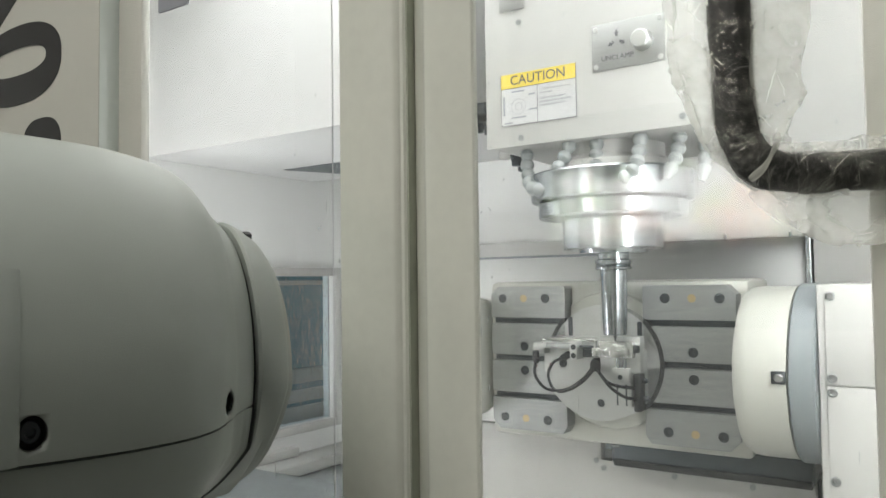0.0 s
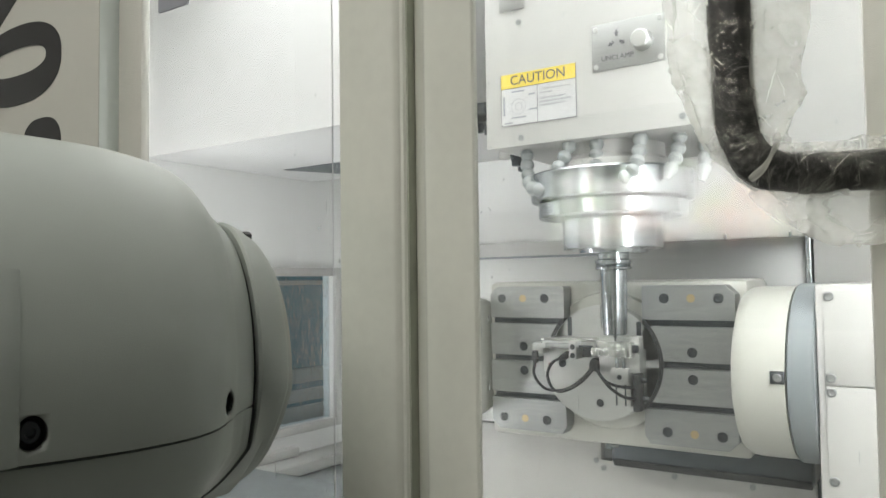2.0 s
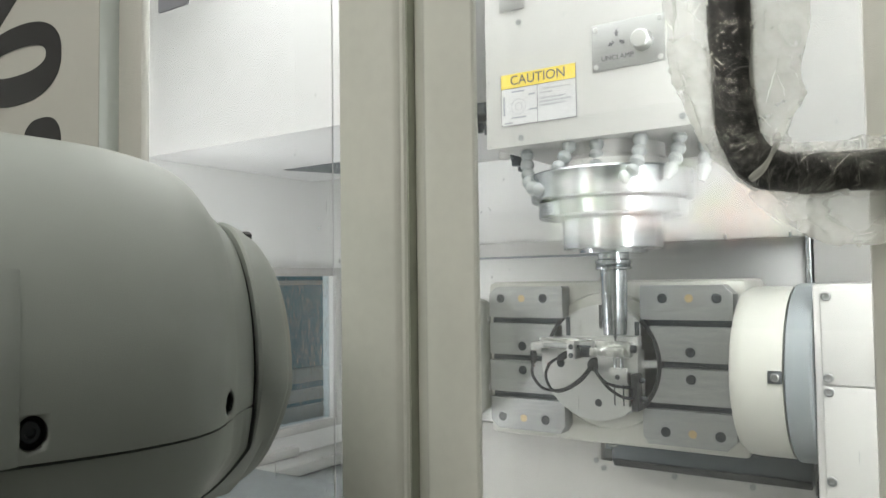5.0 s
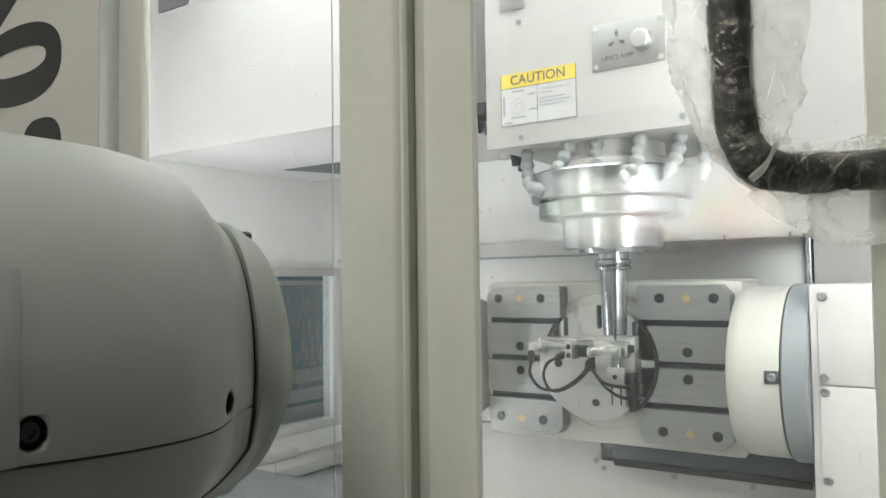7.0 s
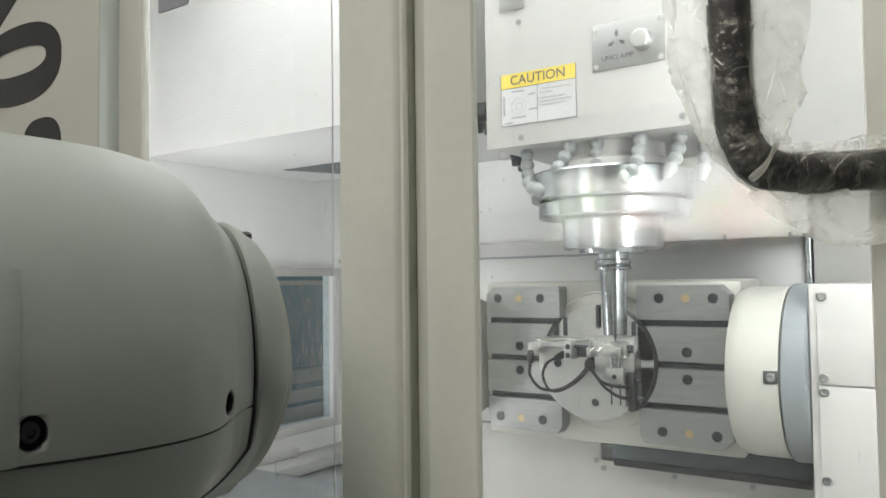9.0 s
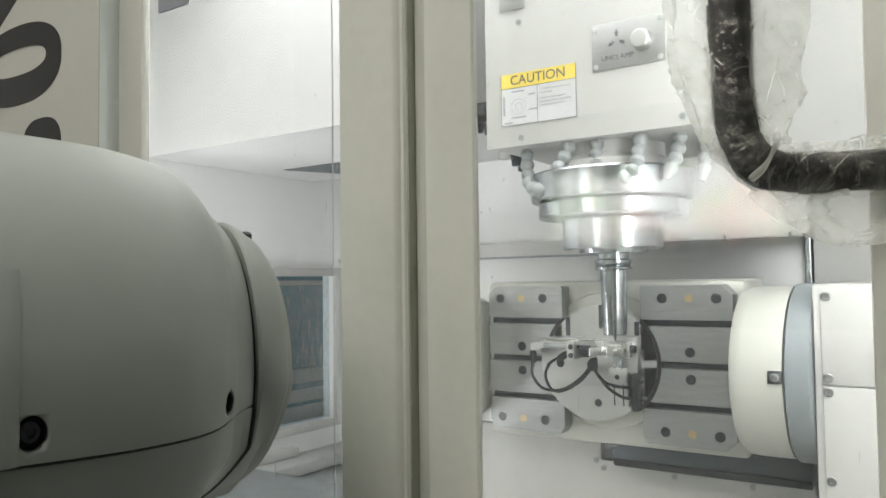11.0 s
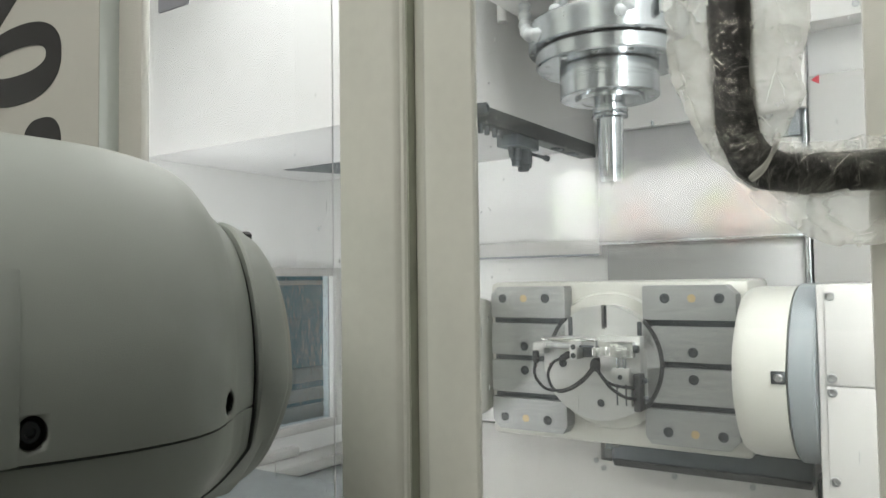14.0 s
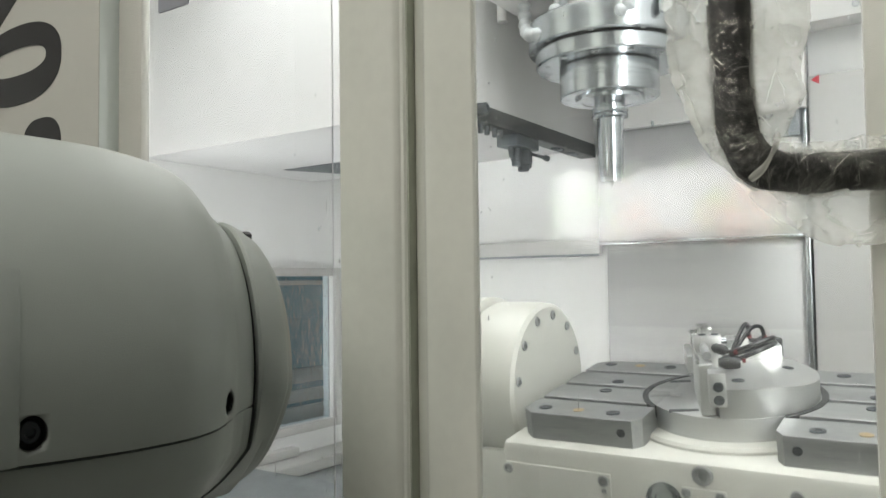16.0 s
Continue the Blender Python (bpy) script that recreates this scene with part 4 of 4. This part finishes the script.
for r in (0.0115, 0.0060):
    o = arc(r, 0, 360, 36)[:-1]
    i = arc(r - 0.0006, 0, 360, 36)[:-1]
    vo = [bm.verts.new((-0.0970 + x, -0.1067, 0.3455 + z)) for x, z in o]
    vi = [bm.verts.new((-0.0970 + x, -0.1067, 0.3455 + z)) for x, z in i]
    for q in range(36):
        bm.faces.new((vo[q], vo[(q + 1) % 36], vi[(q + 1) % 36], vi[q]))
part("diagram", bm, LABEL_GREY, label)
for x0, x1, z in ((-0.108, -0.087, 0.3665), (-0.080, -0.070, 0.360), (-0.080, -0.067, 0.338), (-0.108, -0.085, 0.3285), (-0.1205, -0.107, 0.3215)):
    part("bar", B(x0, x1, -0.1068, -0.1065, z, z + 0.0022), LABEL_GREY, label)
part("bar", B(-0.1222, -0.1190, -0.1068, -0.1065, 0.334, 0.362), LABEL_GREY, label)

PLATE_SCREW = screw_mesh(0.006, 0.0022)
PLATE_SCREW.materials[0] = ALU
# unclamp button plate
plate = part("button_plate", B(0.0183, 0.1196, -0.1072, -0.1053, 0.3758, 0.4398, bevel=0.0007), SHEET, casing, "brushed steel button plate")
write("lettering", "UNCLAMP", 0.0098, FRONT(0.0545, 0.3912, 0.1075), LABEL_INK, plate)
bm = bmesh.new()
lathe(bm, [(0.0140, 0), (0.0140, 0.004), (0.0128, 0.006), (0.0122, 0.0135), (0.0105, 0.0150), (0.0002, 0.0152)], pose(0.0900, -0.1072, 0.4070, 90, 0, 0), 40)
part("button", bm, ALU, plate, "round grey push button")
for x in (0.0240, 0.1135):
    for z in (0.3815, 0.4335):
        screw(plate, pose(x, -0.1073, z, 90, 0, 0) @ Matrix.Diagonal((0.6, 0.6, 0.5, 1)), PLATE_SCREW)
bm = bmesh.new()
prism(bm, arc(0.0048, 0, 360, 24)[:-1], 0, 0.0005, pose(0.0540, -0.1073, 0.4150, 90, 0, 0))
part("dial", bm, SHEET, plate)
for a in (90, 210, 330):
    bm = bmesh.new()
    prism(bm, [(0.0045, -0.0017), (0.0090, -0.0017), (0.0090, -0.0034), (0.0140, 0.0), (0.0090, 0.0034), (0.0090, 0.0017), (0.0045, 0.0017)], 0, 0.0003, pose(0.0540, -0.1073, 0.4150, 90, 0, 0) @ pose(0, 0, 0, 0, 0, a))
    part("arrow", bm, LABEL_INK, plate)


# jointed coolant nozzles round the neck
def nozzle(pts, tip):
    root = part("coolant_nozzle", bmesh.new(), NOZZLE, head, "milky jointed coolant nozzle")
    bm = bmesh.new()
    ps = [Vector(p) for p in pts]
    for i, p in enumerate(ps[:-1]):
        way = (ps[i + 1] - p)
        m = Matrix.Translation(p) @ way.to_track_quat("Z", "Y").to_matrix().to_4x4()
        l = way.length
        if i == len(ps) - 2 and tip:
            lathe(bm, [(0.0095, 0), (0.0100, 0.004), (0.0080, l * 0.5), (0.0042, l), (0.003, l)], m, 20)
        else:
            lathe(bm, [(0.0062, -0.003), (0.0095, 0.001), (0.0105, l * 0.35), (0.0088, l * 0.62), (0.0062, l * 0.85), (0.0062, l)], m, 20)
    root.data = mesh("coolant_nozzle", bm, NOZZLE)
    return root


nozzle(((-0.108, -0.062, 0.286), (-0.107, -0.064, 0.270), (-0.104, -0.068, 0.254), (-0.099, -0.076, 0.240), (-0.090, -0.086, 0.229), (-0.076, -0.094, 0.223), (-0.058, -0.098, 0.222)), False)
nozzle(((-0.028, -0.082, 0.288), (-0.033, -0.086, 0.272), (-0.040, -0.090, 0.258), (-0.048, -0.094, 0.244), (-0.058, -0.098, 0.232)), False)
nozzle(((0.010, -0.078, 0.287), (0.010, -0.080, 0.271), (0.011, -0.083, 0.256), (0.014, -0.088, 0.242), (0.022, -0.096, 0.231), (0.036, -0.100, 0.225)), False)
nozzle(((0.074, -0.080, 0.287), (0.074, -0.083, 0.270), (0.073, -0.088, 0.255), (0.070, -0.094, 0.241), (0.062, -0.099, 0.231), (0.048, -0.101, 0.226)), False)
nozzle(((0.118, -0.050, 0.288), (0.118, -0.054, 0.272), (0.116, -0.060, 0.257), (0.112, -0.068, 0.243), (0.106, -0.074, 0.226)), True)
nozzle(((0.130, 0.030, 0.288), (0.131, 0.026, 0.270), (0.130, 0.022, 0.252), (0.128, 0.016, 0.230)), True)

# ---- saddle wiper ----
wiper = thing("wiper_bar", pose(-0.335, 1.20, 1.026), "dark rubber wiper bar along the saddle edge", "wiper bar")
part("bar", B(-0.145, 0.150, -0.010, 0.014, -0.019, 0.018, bevel=0.003), WIPER, wiper)
part("saddle_plate", B(-0.150, 0.150, 0.0142, 0.33, -0.0185, -0.010, bevel=0.001), WHITE, wiper, "white saddle plate")
part("lip", B(-0.140, 0.150, -0.016, -0.0102, -0.021, -0.010, bevel=0.002), DARK, wiper)
part("end_block", B(-0.157, -0.1455, -0.008, 0.014, 0.002, 0.023, bevel=0.002), GREY_DISC, wiper)

# ---- sump floor and aprons ----
structure("sump_floor", B(XL, XR, YF + 0.03, YR, 0.72, 0.74), WHITE, "white sheet-metal sump floor")
apron = structure("apron", B(-0.5205, -0.190, 1.240, 1.26, 0.74, 0.998), WHITE, "white apron sheet under the table")
for x, z in ((-0.5145, 0.985), (-0.3948, 0.986), (-0.2763, 0.985)):
    own(screw(apron, pose(0, 0, 0)), pose(x, 1.2398, z, 90, 0, 0) @ Matrix.Diagonal((0.8, 0.8, 0.8, 1)))
apron2 = structure("apron", B(-0.93, -0.5212, 1.244, 1.26, 0.70, 1.040), WHITE, "white apron sheet under the table")
own(screw(apron2, pose(0, 0, 0)), pose(-0.5295, 1.2438, 0.9957, 90, 0, 0) @ Matrix.Diagonal((0.8, 0.8, 0.8, 1)))
ramp_floor = bmesh.new()
prism(ramp_floor, [(YF + 0.03, 0.78), (1.24, 0.88), (1.24, 0.85), (YF + 0.03, 0.75)], -0.98, XR, Matrix(((0, 0, 1, 0), (1, 0, 0, 0), (0, 1, 0, 0), (0, 0, 0, 1))))
structure("chute_floor", ramp_floor, WHITE, "white sloping chute floor")
pan_floor = bmesh.new()
prism(pan_floor, [(YF + 0.03, 0.78), (1.24, 0.88), (1.24, 0.85), (YF + 0.03, 0.75)], XL, -0.9815, Matrix(((0, 0, 1, 0), (1, 0, 0, 0), (0, 1, 0, 0), (0, 0, 0, 1))))
structure("chute_floor", pan_floor, PAN, "grey galvanised chute floor beside the side wall")
structure("side_ledge", B(XL, -1.0, 1.0, YR, 0.74, 0.832, bevel=0.004), PAN, "grey sheet-metal ledge along the side wall")
structure("side_ledge_step", B(XL, XL + 0.10, 1.0, YR, 0.8325, 0.862, bevel=0.004), WHITE, "white step along the side wall")
structure("side_ledge_lip", B(XL, XL + 0.03, 1.2, 1.45, 0.8625, 0.885, bevel=0.002), WHITE, "white folded lip along the side wall")


# ---- robot arm beside the door ----
def before(x, y, depth):
    """A place at a depth before the eye, from tangents of the view."""
    return view @ Vector(((x - 784) / 1363.04 * depth, -(y - 441) / 1363.04 * depth, -depth))


turn = radians(32)
axis = (view.to_3x3() @ Vector((math.cos(turn), -0.02, -math.sin(turn)))).normalized()
upward = (Vector((0, 0, 1)) - axis * axis.z).normalized()
near = upward.cross(axis).normalized()
root = before(377, 636, 0.56)
if near.dot(CAM - root) < 0:
    near = -near
ARM = Matrix.Translation(root) @ Matrix(((near.x, upward.x, axis.x, 0), (near.y, upward.y, axis.y, 0), (near.z, upward.z, axis.z, 0), (0, 0, 0, 1)))
robot = thing("robot_arm", ARM, "grey enamelled robot arm with rounded bolted covers", "robot arm")


def shell(profile, a0, a1, n, thick=0.004):
    """Part of a turned shell about z, from angle a0 to a1, with thickness."""
    bm = bmesh.new()
    outs, ins = [], []
    for r, z in profile:
        outs.append([bm.verts.new((x, y, z)) for x, y in arc(r, a0, a1, n)])
        ins.append([bm.verts.new((x, y, z)) for x, y in arc(r - thick, a0, a1, n)])
    for rows in (outs, ins):
        for a, b in zip(rows, rows[1:]):
            for i in range(n):
                bm.faces.new((a[i], a[i + 1], b[i + 1], b[i]))
    for k in (0, -1):
        for i in range(n):
            bm.faces.new((outs[k][i], outs[k][i + 1], ins[k][i + 1], ins[k][i]))
    for i in (0, -1):
        for a in range(len(profile) - 1):
            bm.faces.new((outs[a][i], outs[a + 1][i], ins[a + 1][i], ins[a][i]))
    return bm


def eased(rows, n=5):
    """A finer profile, smooth through the given rows."""
    out = []
    for i in range(len(rows) - 1):
        p = [Vector(rows[max(0, min(len(rows) - 1, i + k))]) for k in (-1, 0, 1, 2)]
        for q in range(n):
            t = q / n
            v = 0.5 * ((2 * p[1]) + (p[2] - p[0]) * t + (2 * p[0] - 5 * p[1] + 4 * p[2] - p[3]) * t * t + (3 * p[1] - p[0] - 3 * p[2] + p[3]) * t ** 3)
            out.append((v.x, v.y))
    return out + [tuple(rows[-1])]


body = eased([(0.146, -0.46), (0.153, -0.30), (0.1525, -0.20), (0.1505, -0.14), (0.1470, -0.09), (0.1420, -0.062), (0.1365, -0.044), (0.1290, -0.0310), (0.1195, -0.0222), (0.1140, -0.0180), (0.1105, -0.0157), (0.1075, -0.0130), (0.1020, -0.0068), (0.0965, -0.0014)])
cover_arc = (-12.3, 200)


def drilled(ob, holes):
    """Cuts round holes through a cover."""
    bm = bmesh.new()
    for m in holes:
        lathe(bm, [(0.0094, -0.02), (0.0094, 0.02)], m, 28)
    tool = new("drill", mesh("drill", bm, ROBOT))
    tool.parent = ob.parent
    cut = ob.modifiers.new("cut", "BOOLEAN")
    cut.object, cut.solver = tool, "EXACT"
    me = bpy.data.meshes.new_from_object(ob.evaluated_get(bpy.context.evaluated_depsgraph_get()))
    ob.modifiers.clear()
    ob.data = me
    bpy.data.objects.remove(tool)


def swept(bm):
    """Draws the lower front of the joint back towards the arm."""
    for v in bm.verts:
        if v.co.z < 0.0035:
            v.co.z -= 0.5 * max(0.0, -v.co.y - 0.05) * min(1.0, max(0.0, (v.co.z + 0.1) / 0.1))
    return bm


BOLTS = []
for ang, z, r, size in ((-6.6, -0.1265, 0.1500, 0.76), (-7.2, -0.0240, 0.1190, 0.62)):
    BOLTS.append(pose(0, 0, 0, 0, 0, ang) @ Matrix.Translation((r, 0, z)) @ pose(0, 0, 0, 0, 84 if z < -0.05 else 52, 0) @ Matrix.Diagonal((size, size * 1.25, size, 1)))
drilled(part("cover", shell(body, *cover_arc, 180), ROBOT, robot, "smooth grey upper cover"), BOLTS)
rear = [(r + d * 0.45, z + 0.004) for r, z, d in ((0.146, -0.46, 0.004), (0.153, -0.30, 0.004), (0.1525, -0.20, 0.004), (0.1515, -0.148, 0.0038), (0.1510, -0.141, 0.0030), (0.1505, -0.137, 0.0014), (0.1500, -0.1355, -0.001))]
part("rear_cover", shell(rear, -12.3, 24, 24), ROBOT, robot, "smooth grey rear cover")
low = [(r - 0.0030, z) for r, z in body[:-5]] + [(r - 0.0006 * k, z) for k, (r, z) in zip((4, 3, 2, 1, 0), body[-5:])]
part("lower_cover", swept(shell(low, -160.5, -13.5, 96)), ROBOT, robot, "smooth grey lower cover")
# core and gap ring in near-black, so the cover gaps read as shade
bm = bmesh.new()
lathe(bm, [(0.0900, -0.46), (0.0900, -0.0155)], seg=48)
part("shaded_core", bm, ROBOT_DARK, robot)
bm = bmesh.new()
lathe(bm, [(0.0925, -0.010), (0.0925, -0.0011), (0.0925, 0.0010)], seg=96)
part("gap_shade", swept(bm), ROBOT_DARK, robot)
bm = bmesh.new()
lathe(bm, [(0.0940, 0.0011), (0.0985, 0.0013), (0.1005, 0.0030), (0.1005, 0.0060), (0.0980, 0.0150), (0.0950, 0.0205), (0.0930, 0.0225), (0.0918, 0.0230), (0.0912, 0.0240), (0.0880, 0.0270), (0.070, 0.0285)], seg=96)
for v in bm.verts:
    v.co.x -= 0.55 * max(0.0, -v.co.y - 0.005) * min(1.0, max(0.0, v.co.z / 0.012))
    v.co.y -= 0.28 * max(0.0, v.co.z)  # the far end of the ring leans down
part("joint_ring", swept(bm), ROBOT, robot, "smooth grey joint ring")
own(part("stop_block", B(-0.004, 0.004, 0.0950, 0.0995, 0.0115, 0.0165, bevel=0.0008), ROBOT_DARK, robot), pose(0, -0.003, 0, 0, 0, -20))
for m in BOLTS:
    bm = bmesh.new()
    lathe(bm, [(0.0094, -0.0005), (0.0094, -0.0120), (0.0002, -0.0120)], None, 28, False)
    own(part("bolt_recess", bm, ROBOT_DARK, robot, "recessed bolt hole coloured dark for its shade"), m)
    bm = bmesh.new()
    lathe(bm, [(0.0060, -0.0119), (0.0060, -0.0050), (0.0054, -0.0044), (0.0034, -0.0044), (0.0030, -0.0075), (0.0002, -0.0075)], None, 18)
    own(part("bolt", bm, SLOT, robot, "bronzed socket bolt"), m)

stand = bmesh.new()
foot = ARM @ Vector((0, 0, -0.40))
lathe(stand, [(0.16, 0.0), (0.16, 0.03), (0.10, 0.06), (0.085, foot.z - 0.12), (0.09, foot.z + 0.05)], Matrix.Translation((foot.x, foot.y, 0)), 48)
bmesh.ops.transform(stand, matrix=ARM.inverted(), verts=stand.verts)
part("pedestal", stand, ROBOT, robot, "grey robot pedestal")

# ---- wrapped hose ----
HD = 0.41
hose = thing("cable_hose", Matrix.Translation(before(1320, 280, HD)), "black corrugated hose loosely wrapped in clear plastic film", "hose")
way = [before(1289, -120, HD), before(1290, 0, HD), before(1295, 110, HD), before(1301, 200, HD), before(1318, 262, HD), before(1352, 297, HD), before(1410, 307, HD), before(1480, 304, HD), before(1570, 300, HD), before(1760, 295, HD)]
bm = bmesh.new()
tube(bm, way, lambda s: 0.0112 + 0.0005 * math.sin(s * 420), 28)
fixed(part("tube", bm, HOSE, hose, "black corrugated tube"))
SLEEVE_WAY = way


FOLDS = bmesh.new()


def film(points, radii, seg, seed, squash, loose=1.0):
    """A crumpled plastic sleeve round a path."""
    rng_off = Vector((seed * 3.1, seed * 1.7, 0))
    ps, n = [Vector(p) for p in points], 150
    rings = []
    for i in range(n + 1):
        s = i / n * (len(ps) - 1)
        k = min(int(s), len(ps) - 2)
        t = s - k
        a, b, c, d = ps[max(0, k - 1)], ps[k], ps[k + 1], ps[min(len(ps) - 1, k + 2)]
        p = 0.5 * ((2 * b) + (c - a) * t + (2 * a - 5 * b + 4 * c - d) * t * t + (3 * b - a - 3 * c + d) * t ** 3)
        w = ((c - a) * (1 - t) + (d - b) * t).normalized()
        depth = (CAM - p).normalized()
        across = w.cross(depth).normalized()
        r = radii[k] * (1 - t) + radii[k + 1] * t
        ring = []
        for q in range(seg):
            ang = 2 * math.pi * q / seg
            dirn = across * math.cos(ang) + depth * math.sin(ang) * squash
            base = p + dirn * r
            ca, sa = math.cos(ang), math.sin(ang)
            slow = noise.noise(Vector((ca * 0.8, sa * 0.8, s * 0.8)) + rng_off)
            fold = abs(noise.noise(Vector((ca * 2.6, sa * 2.6, s * 1.3 + ca)) + rng_off))
            crease = abs(noise.noise(Vector((ca * 5.5 + s, sa * 5.5, s * 4.2)) + rng_off))
            fine = abs(noise.noise(Vector((ca * 11, sa * 11 - s, s * 9)) + rng_off))
            ring.append(base + dirn * r * (loose * (0.24 * slow + 0.06 - 0.30 * fold) - 0.05 * crease - 0.015 * fine + (0.10 if loose < 1 else 0.0)))
        rings.append(ring)
    rr = random.Random(seed)
    # thin pale threads draw the highlights along the folds
    for k in range(26 if loose == 1 else 0):
        i, q = rr.uniform(5, n - 45), rr.uniform(0, seg)
        turn_q, pts = rr.uniform(-0.35, 0.35), []
        for step in range(rr.choice((5, 7, 9))):
            b = q + step * 3 * turn_q
            lo = rings[min(n, int(i + step * 3))]
            pts.append(lo[int(b) % seg].lerp(lo[int(b + 1) % seg], b % 1))
        tube(FOLDS, pts, lambda s, w=rr.choice((0.00007, 0.0001, 0.00016)): w * math.sin(math.pi * min(0.98, max(0.02, s))), 5)
    bm = bmesh.new()
    vs = [[bm.verts.new(p) for p in ring] for ring in rings]
    for a, b in zip(vs, vs[1:]):
        for q in range(seg):
            bm.faces.new((a[q], a[(q + 1) % seg], b[(q + 1) % seg], b[q]))
    return bm


upper = [before(1300, -120, HD), before(1300, 20, HD), before(1302, 120, HD), before(1308, 190, HD), before(1325, 250, HD), before(1352, 290, HD), before(1372, 306, HD)]
fixed(part("film", film(upper, [0.034, 0.0335, 0.0325, 0.029, 0.021, 0.0155, 0.0145], 64, 1, 0.24), FILM, hose, "crumpled clear plastic film"))
lower = [before(1345, 300, HD), before(1375, 312, HD), before(1430, 328, HD), before(1500, 342, HD), before(1570, 344, HD), before(1760, 344, HD)]
fixed(part("film", film(lower, [0.0150, 0.0165, 0.0215, 0.0265, 0.0275, 0.028], 64, 2, 0.24), FILM, hose, "crumpled clear plastic film"))
fixed(part("film", film(SLEEVE_WAY, [0.0127] * len(SLEEVE_WAY), 48, 5, 1.0, 0.35), TIGHT_FILM, hose, "tight glossy plastic film"))
bm = bmesh.new()
tube(bm, [before(1328, 318, HD - 0.02), before(1352, 296, HD - 0.024), before(1371, 262, HD - 0.02), before(1376, 240, HD - 0.012)], lambda s: 0.0016 + 0.0006 * math.sin(9 * s), 10)
fixed(part("film_twist", bm, FILM, hose, "twisted knot of plastic film"))

fixed(tagged(part("film_fold_glint", FOLDS, FOLD_GLINT, hose, "pale threads for highlights on film folds"), kind="stuff"))

# short pale threads over the hose stand for glints on the film
rng = random.Random(11)
bm = bmesh.new()
centre = [Vector(p) for p in way]
for k in range(110):
    s = rng.uniform(0.3, 7.9)
    i, t = int(s), s % 1
    at = centre[i].lerp(centre[i + 1], t)
    run = (centre[i + 1] - centre[i]).normalized()
    eye = (CAM - at).normalized()
    over = run.cross(eye).normalized()
    pts, a, d = [], rng.uniform(-1.2, 1.2), rng.uniform(-0.010, 0.010)
    for q in range(rng.choice((3, 4, 5))):
        pts.append(at + run * d + (eye * math.cos(a) + over * math.sin(a)) * 0.0126)
        a, d = max(-1.45, min(1.45, a + rng.uniform(-0.5, 0.5))), d + rng.uniform(-0.002, 0.0035)
    tube(bm, pts, rng.choice((0.00004, 0.00006, 0.00008, 0.00012)), 4)
fixed(tagged(part("film_crease_glint", bm, CREASE_GLINT, hose, "fine pale threads for glints on film creases"), kind="stuff"))


# ---- what moves ----
def ramp(t, rows):
    for (t0, a), (t1, b) in zip(rows, rows[1:]):
        if t <= t1:
            return a + (b - a) * max(0.0, (t - t0) / (t1 - t0))
    return rows[-1][1]


SHIFT_X = [(0, -0.2569), (0.5, -0.2569), (1, -0.2604), (1.5, -0.2595), (2, -0.2583), (2.5, -0.2604), (3, -0.265), (3.5, -0.2607), (4, -0.2543), (4.5, -0.259), (5.2, -0.262), (6, -0.2645), (6.5, -0.2648),
           (7, -0.2652), (7.5, -0.2612), (8, -0.2612), (8.5, -0.2648), (9, -0.2662), (10, -0.264), (11, -0.2615), (11.5, -0.261), (12, -0.2672), (12.5, -0.2638), (13, -0.2583), (13.5, -0.2572), (14.6, -0.2572),
           (14.7, -0.2574), (14.8, -0.2134), (14.9, -0.1491), (15.0, -0.085), (15.1, -0.0069), (15.2, 0.0), (16, 0.0)]
SHIFT_Y = [(0, 0.2589), (14.6, 0.2589), (14.7, 0.2553), (14.8, 0.2146), (14.9, 0.1509), (15.0, 0.0874), (15.1, 0.0088), (15.2, 0.0), (16, 0.0)]
TILT = [(0, 90.5), (15.5, 90.5), (15.6, 76.06), (15.7, 61.33), (15.8, 38.47), (15.9, 23.43), (16, 8.52)]
TURN = [(0, 0), (15.5, 0), (15.6, 18), (15.7, 39.5), (15.8, 71), (15.9, 94), (16, 110)]
RISE = [(0, 0), (13.6, 0), (13.7, 0.036), (13.8, 0.129), (13.9, 0.195), (14.0, 0.226), (16, 0.226)]


def motions():
    times = [i / 2 for i in range(27)] + [13.4 + i / 30 for i in range(79)]
    shift = {t: A_HOME + Vector((ramp(t, SHIFT_X), ramp(t, SHIFT_Y), 0)) for t in times}
    walk(table, [(t, Matrix.Translation(shift[t])) for t in times])
    walk(cradle, [(t, pose(0, 0, 0, ramp(t, TILT), 0, 0)) for t in times])
    walk(fixture, [(t, Matrix.Translation(shift[t]) @ pose(0, 0, 0, ramp(t, TILT), 0, 0) @ pose(0, 0, 0, 0, 0, ramp(t, TURN))) for t in times])
    walk(head, [(t, Matrix.Translation(S0 + Vector((0, 0, ramp(t, RISE))))) for t in times])
    walk(wiper, [(t, pose(-0.335, 0.9411 + ramp(t, SHIFT_Y), 1.026)) for t in times])


motions()
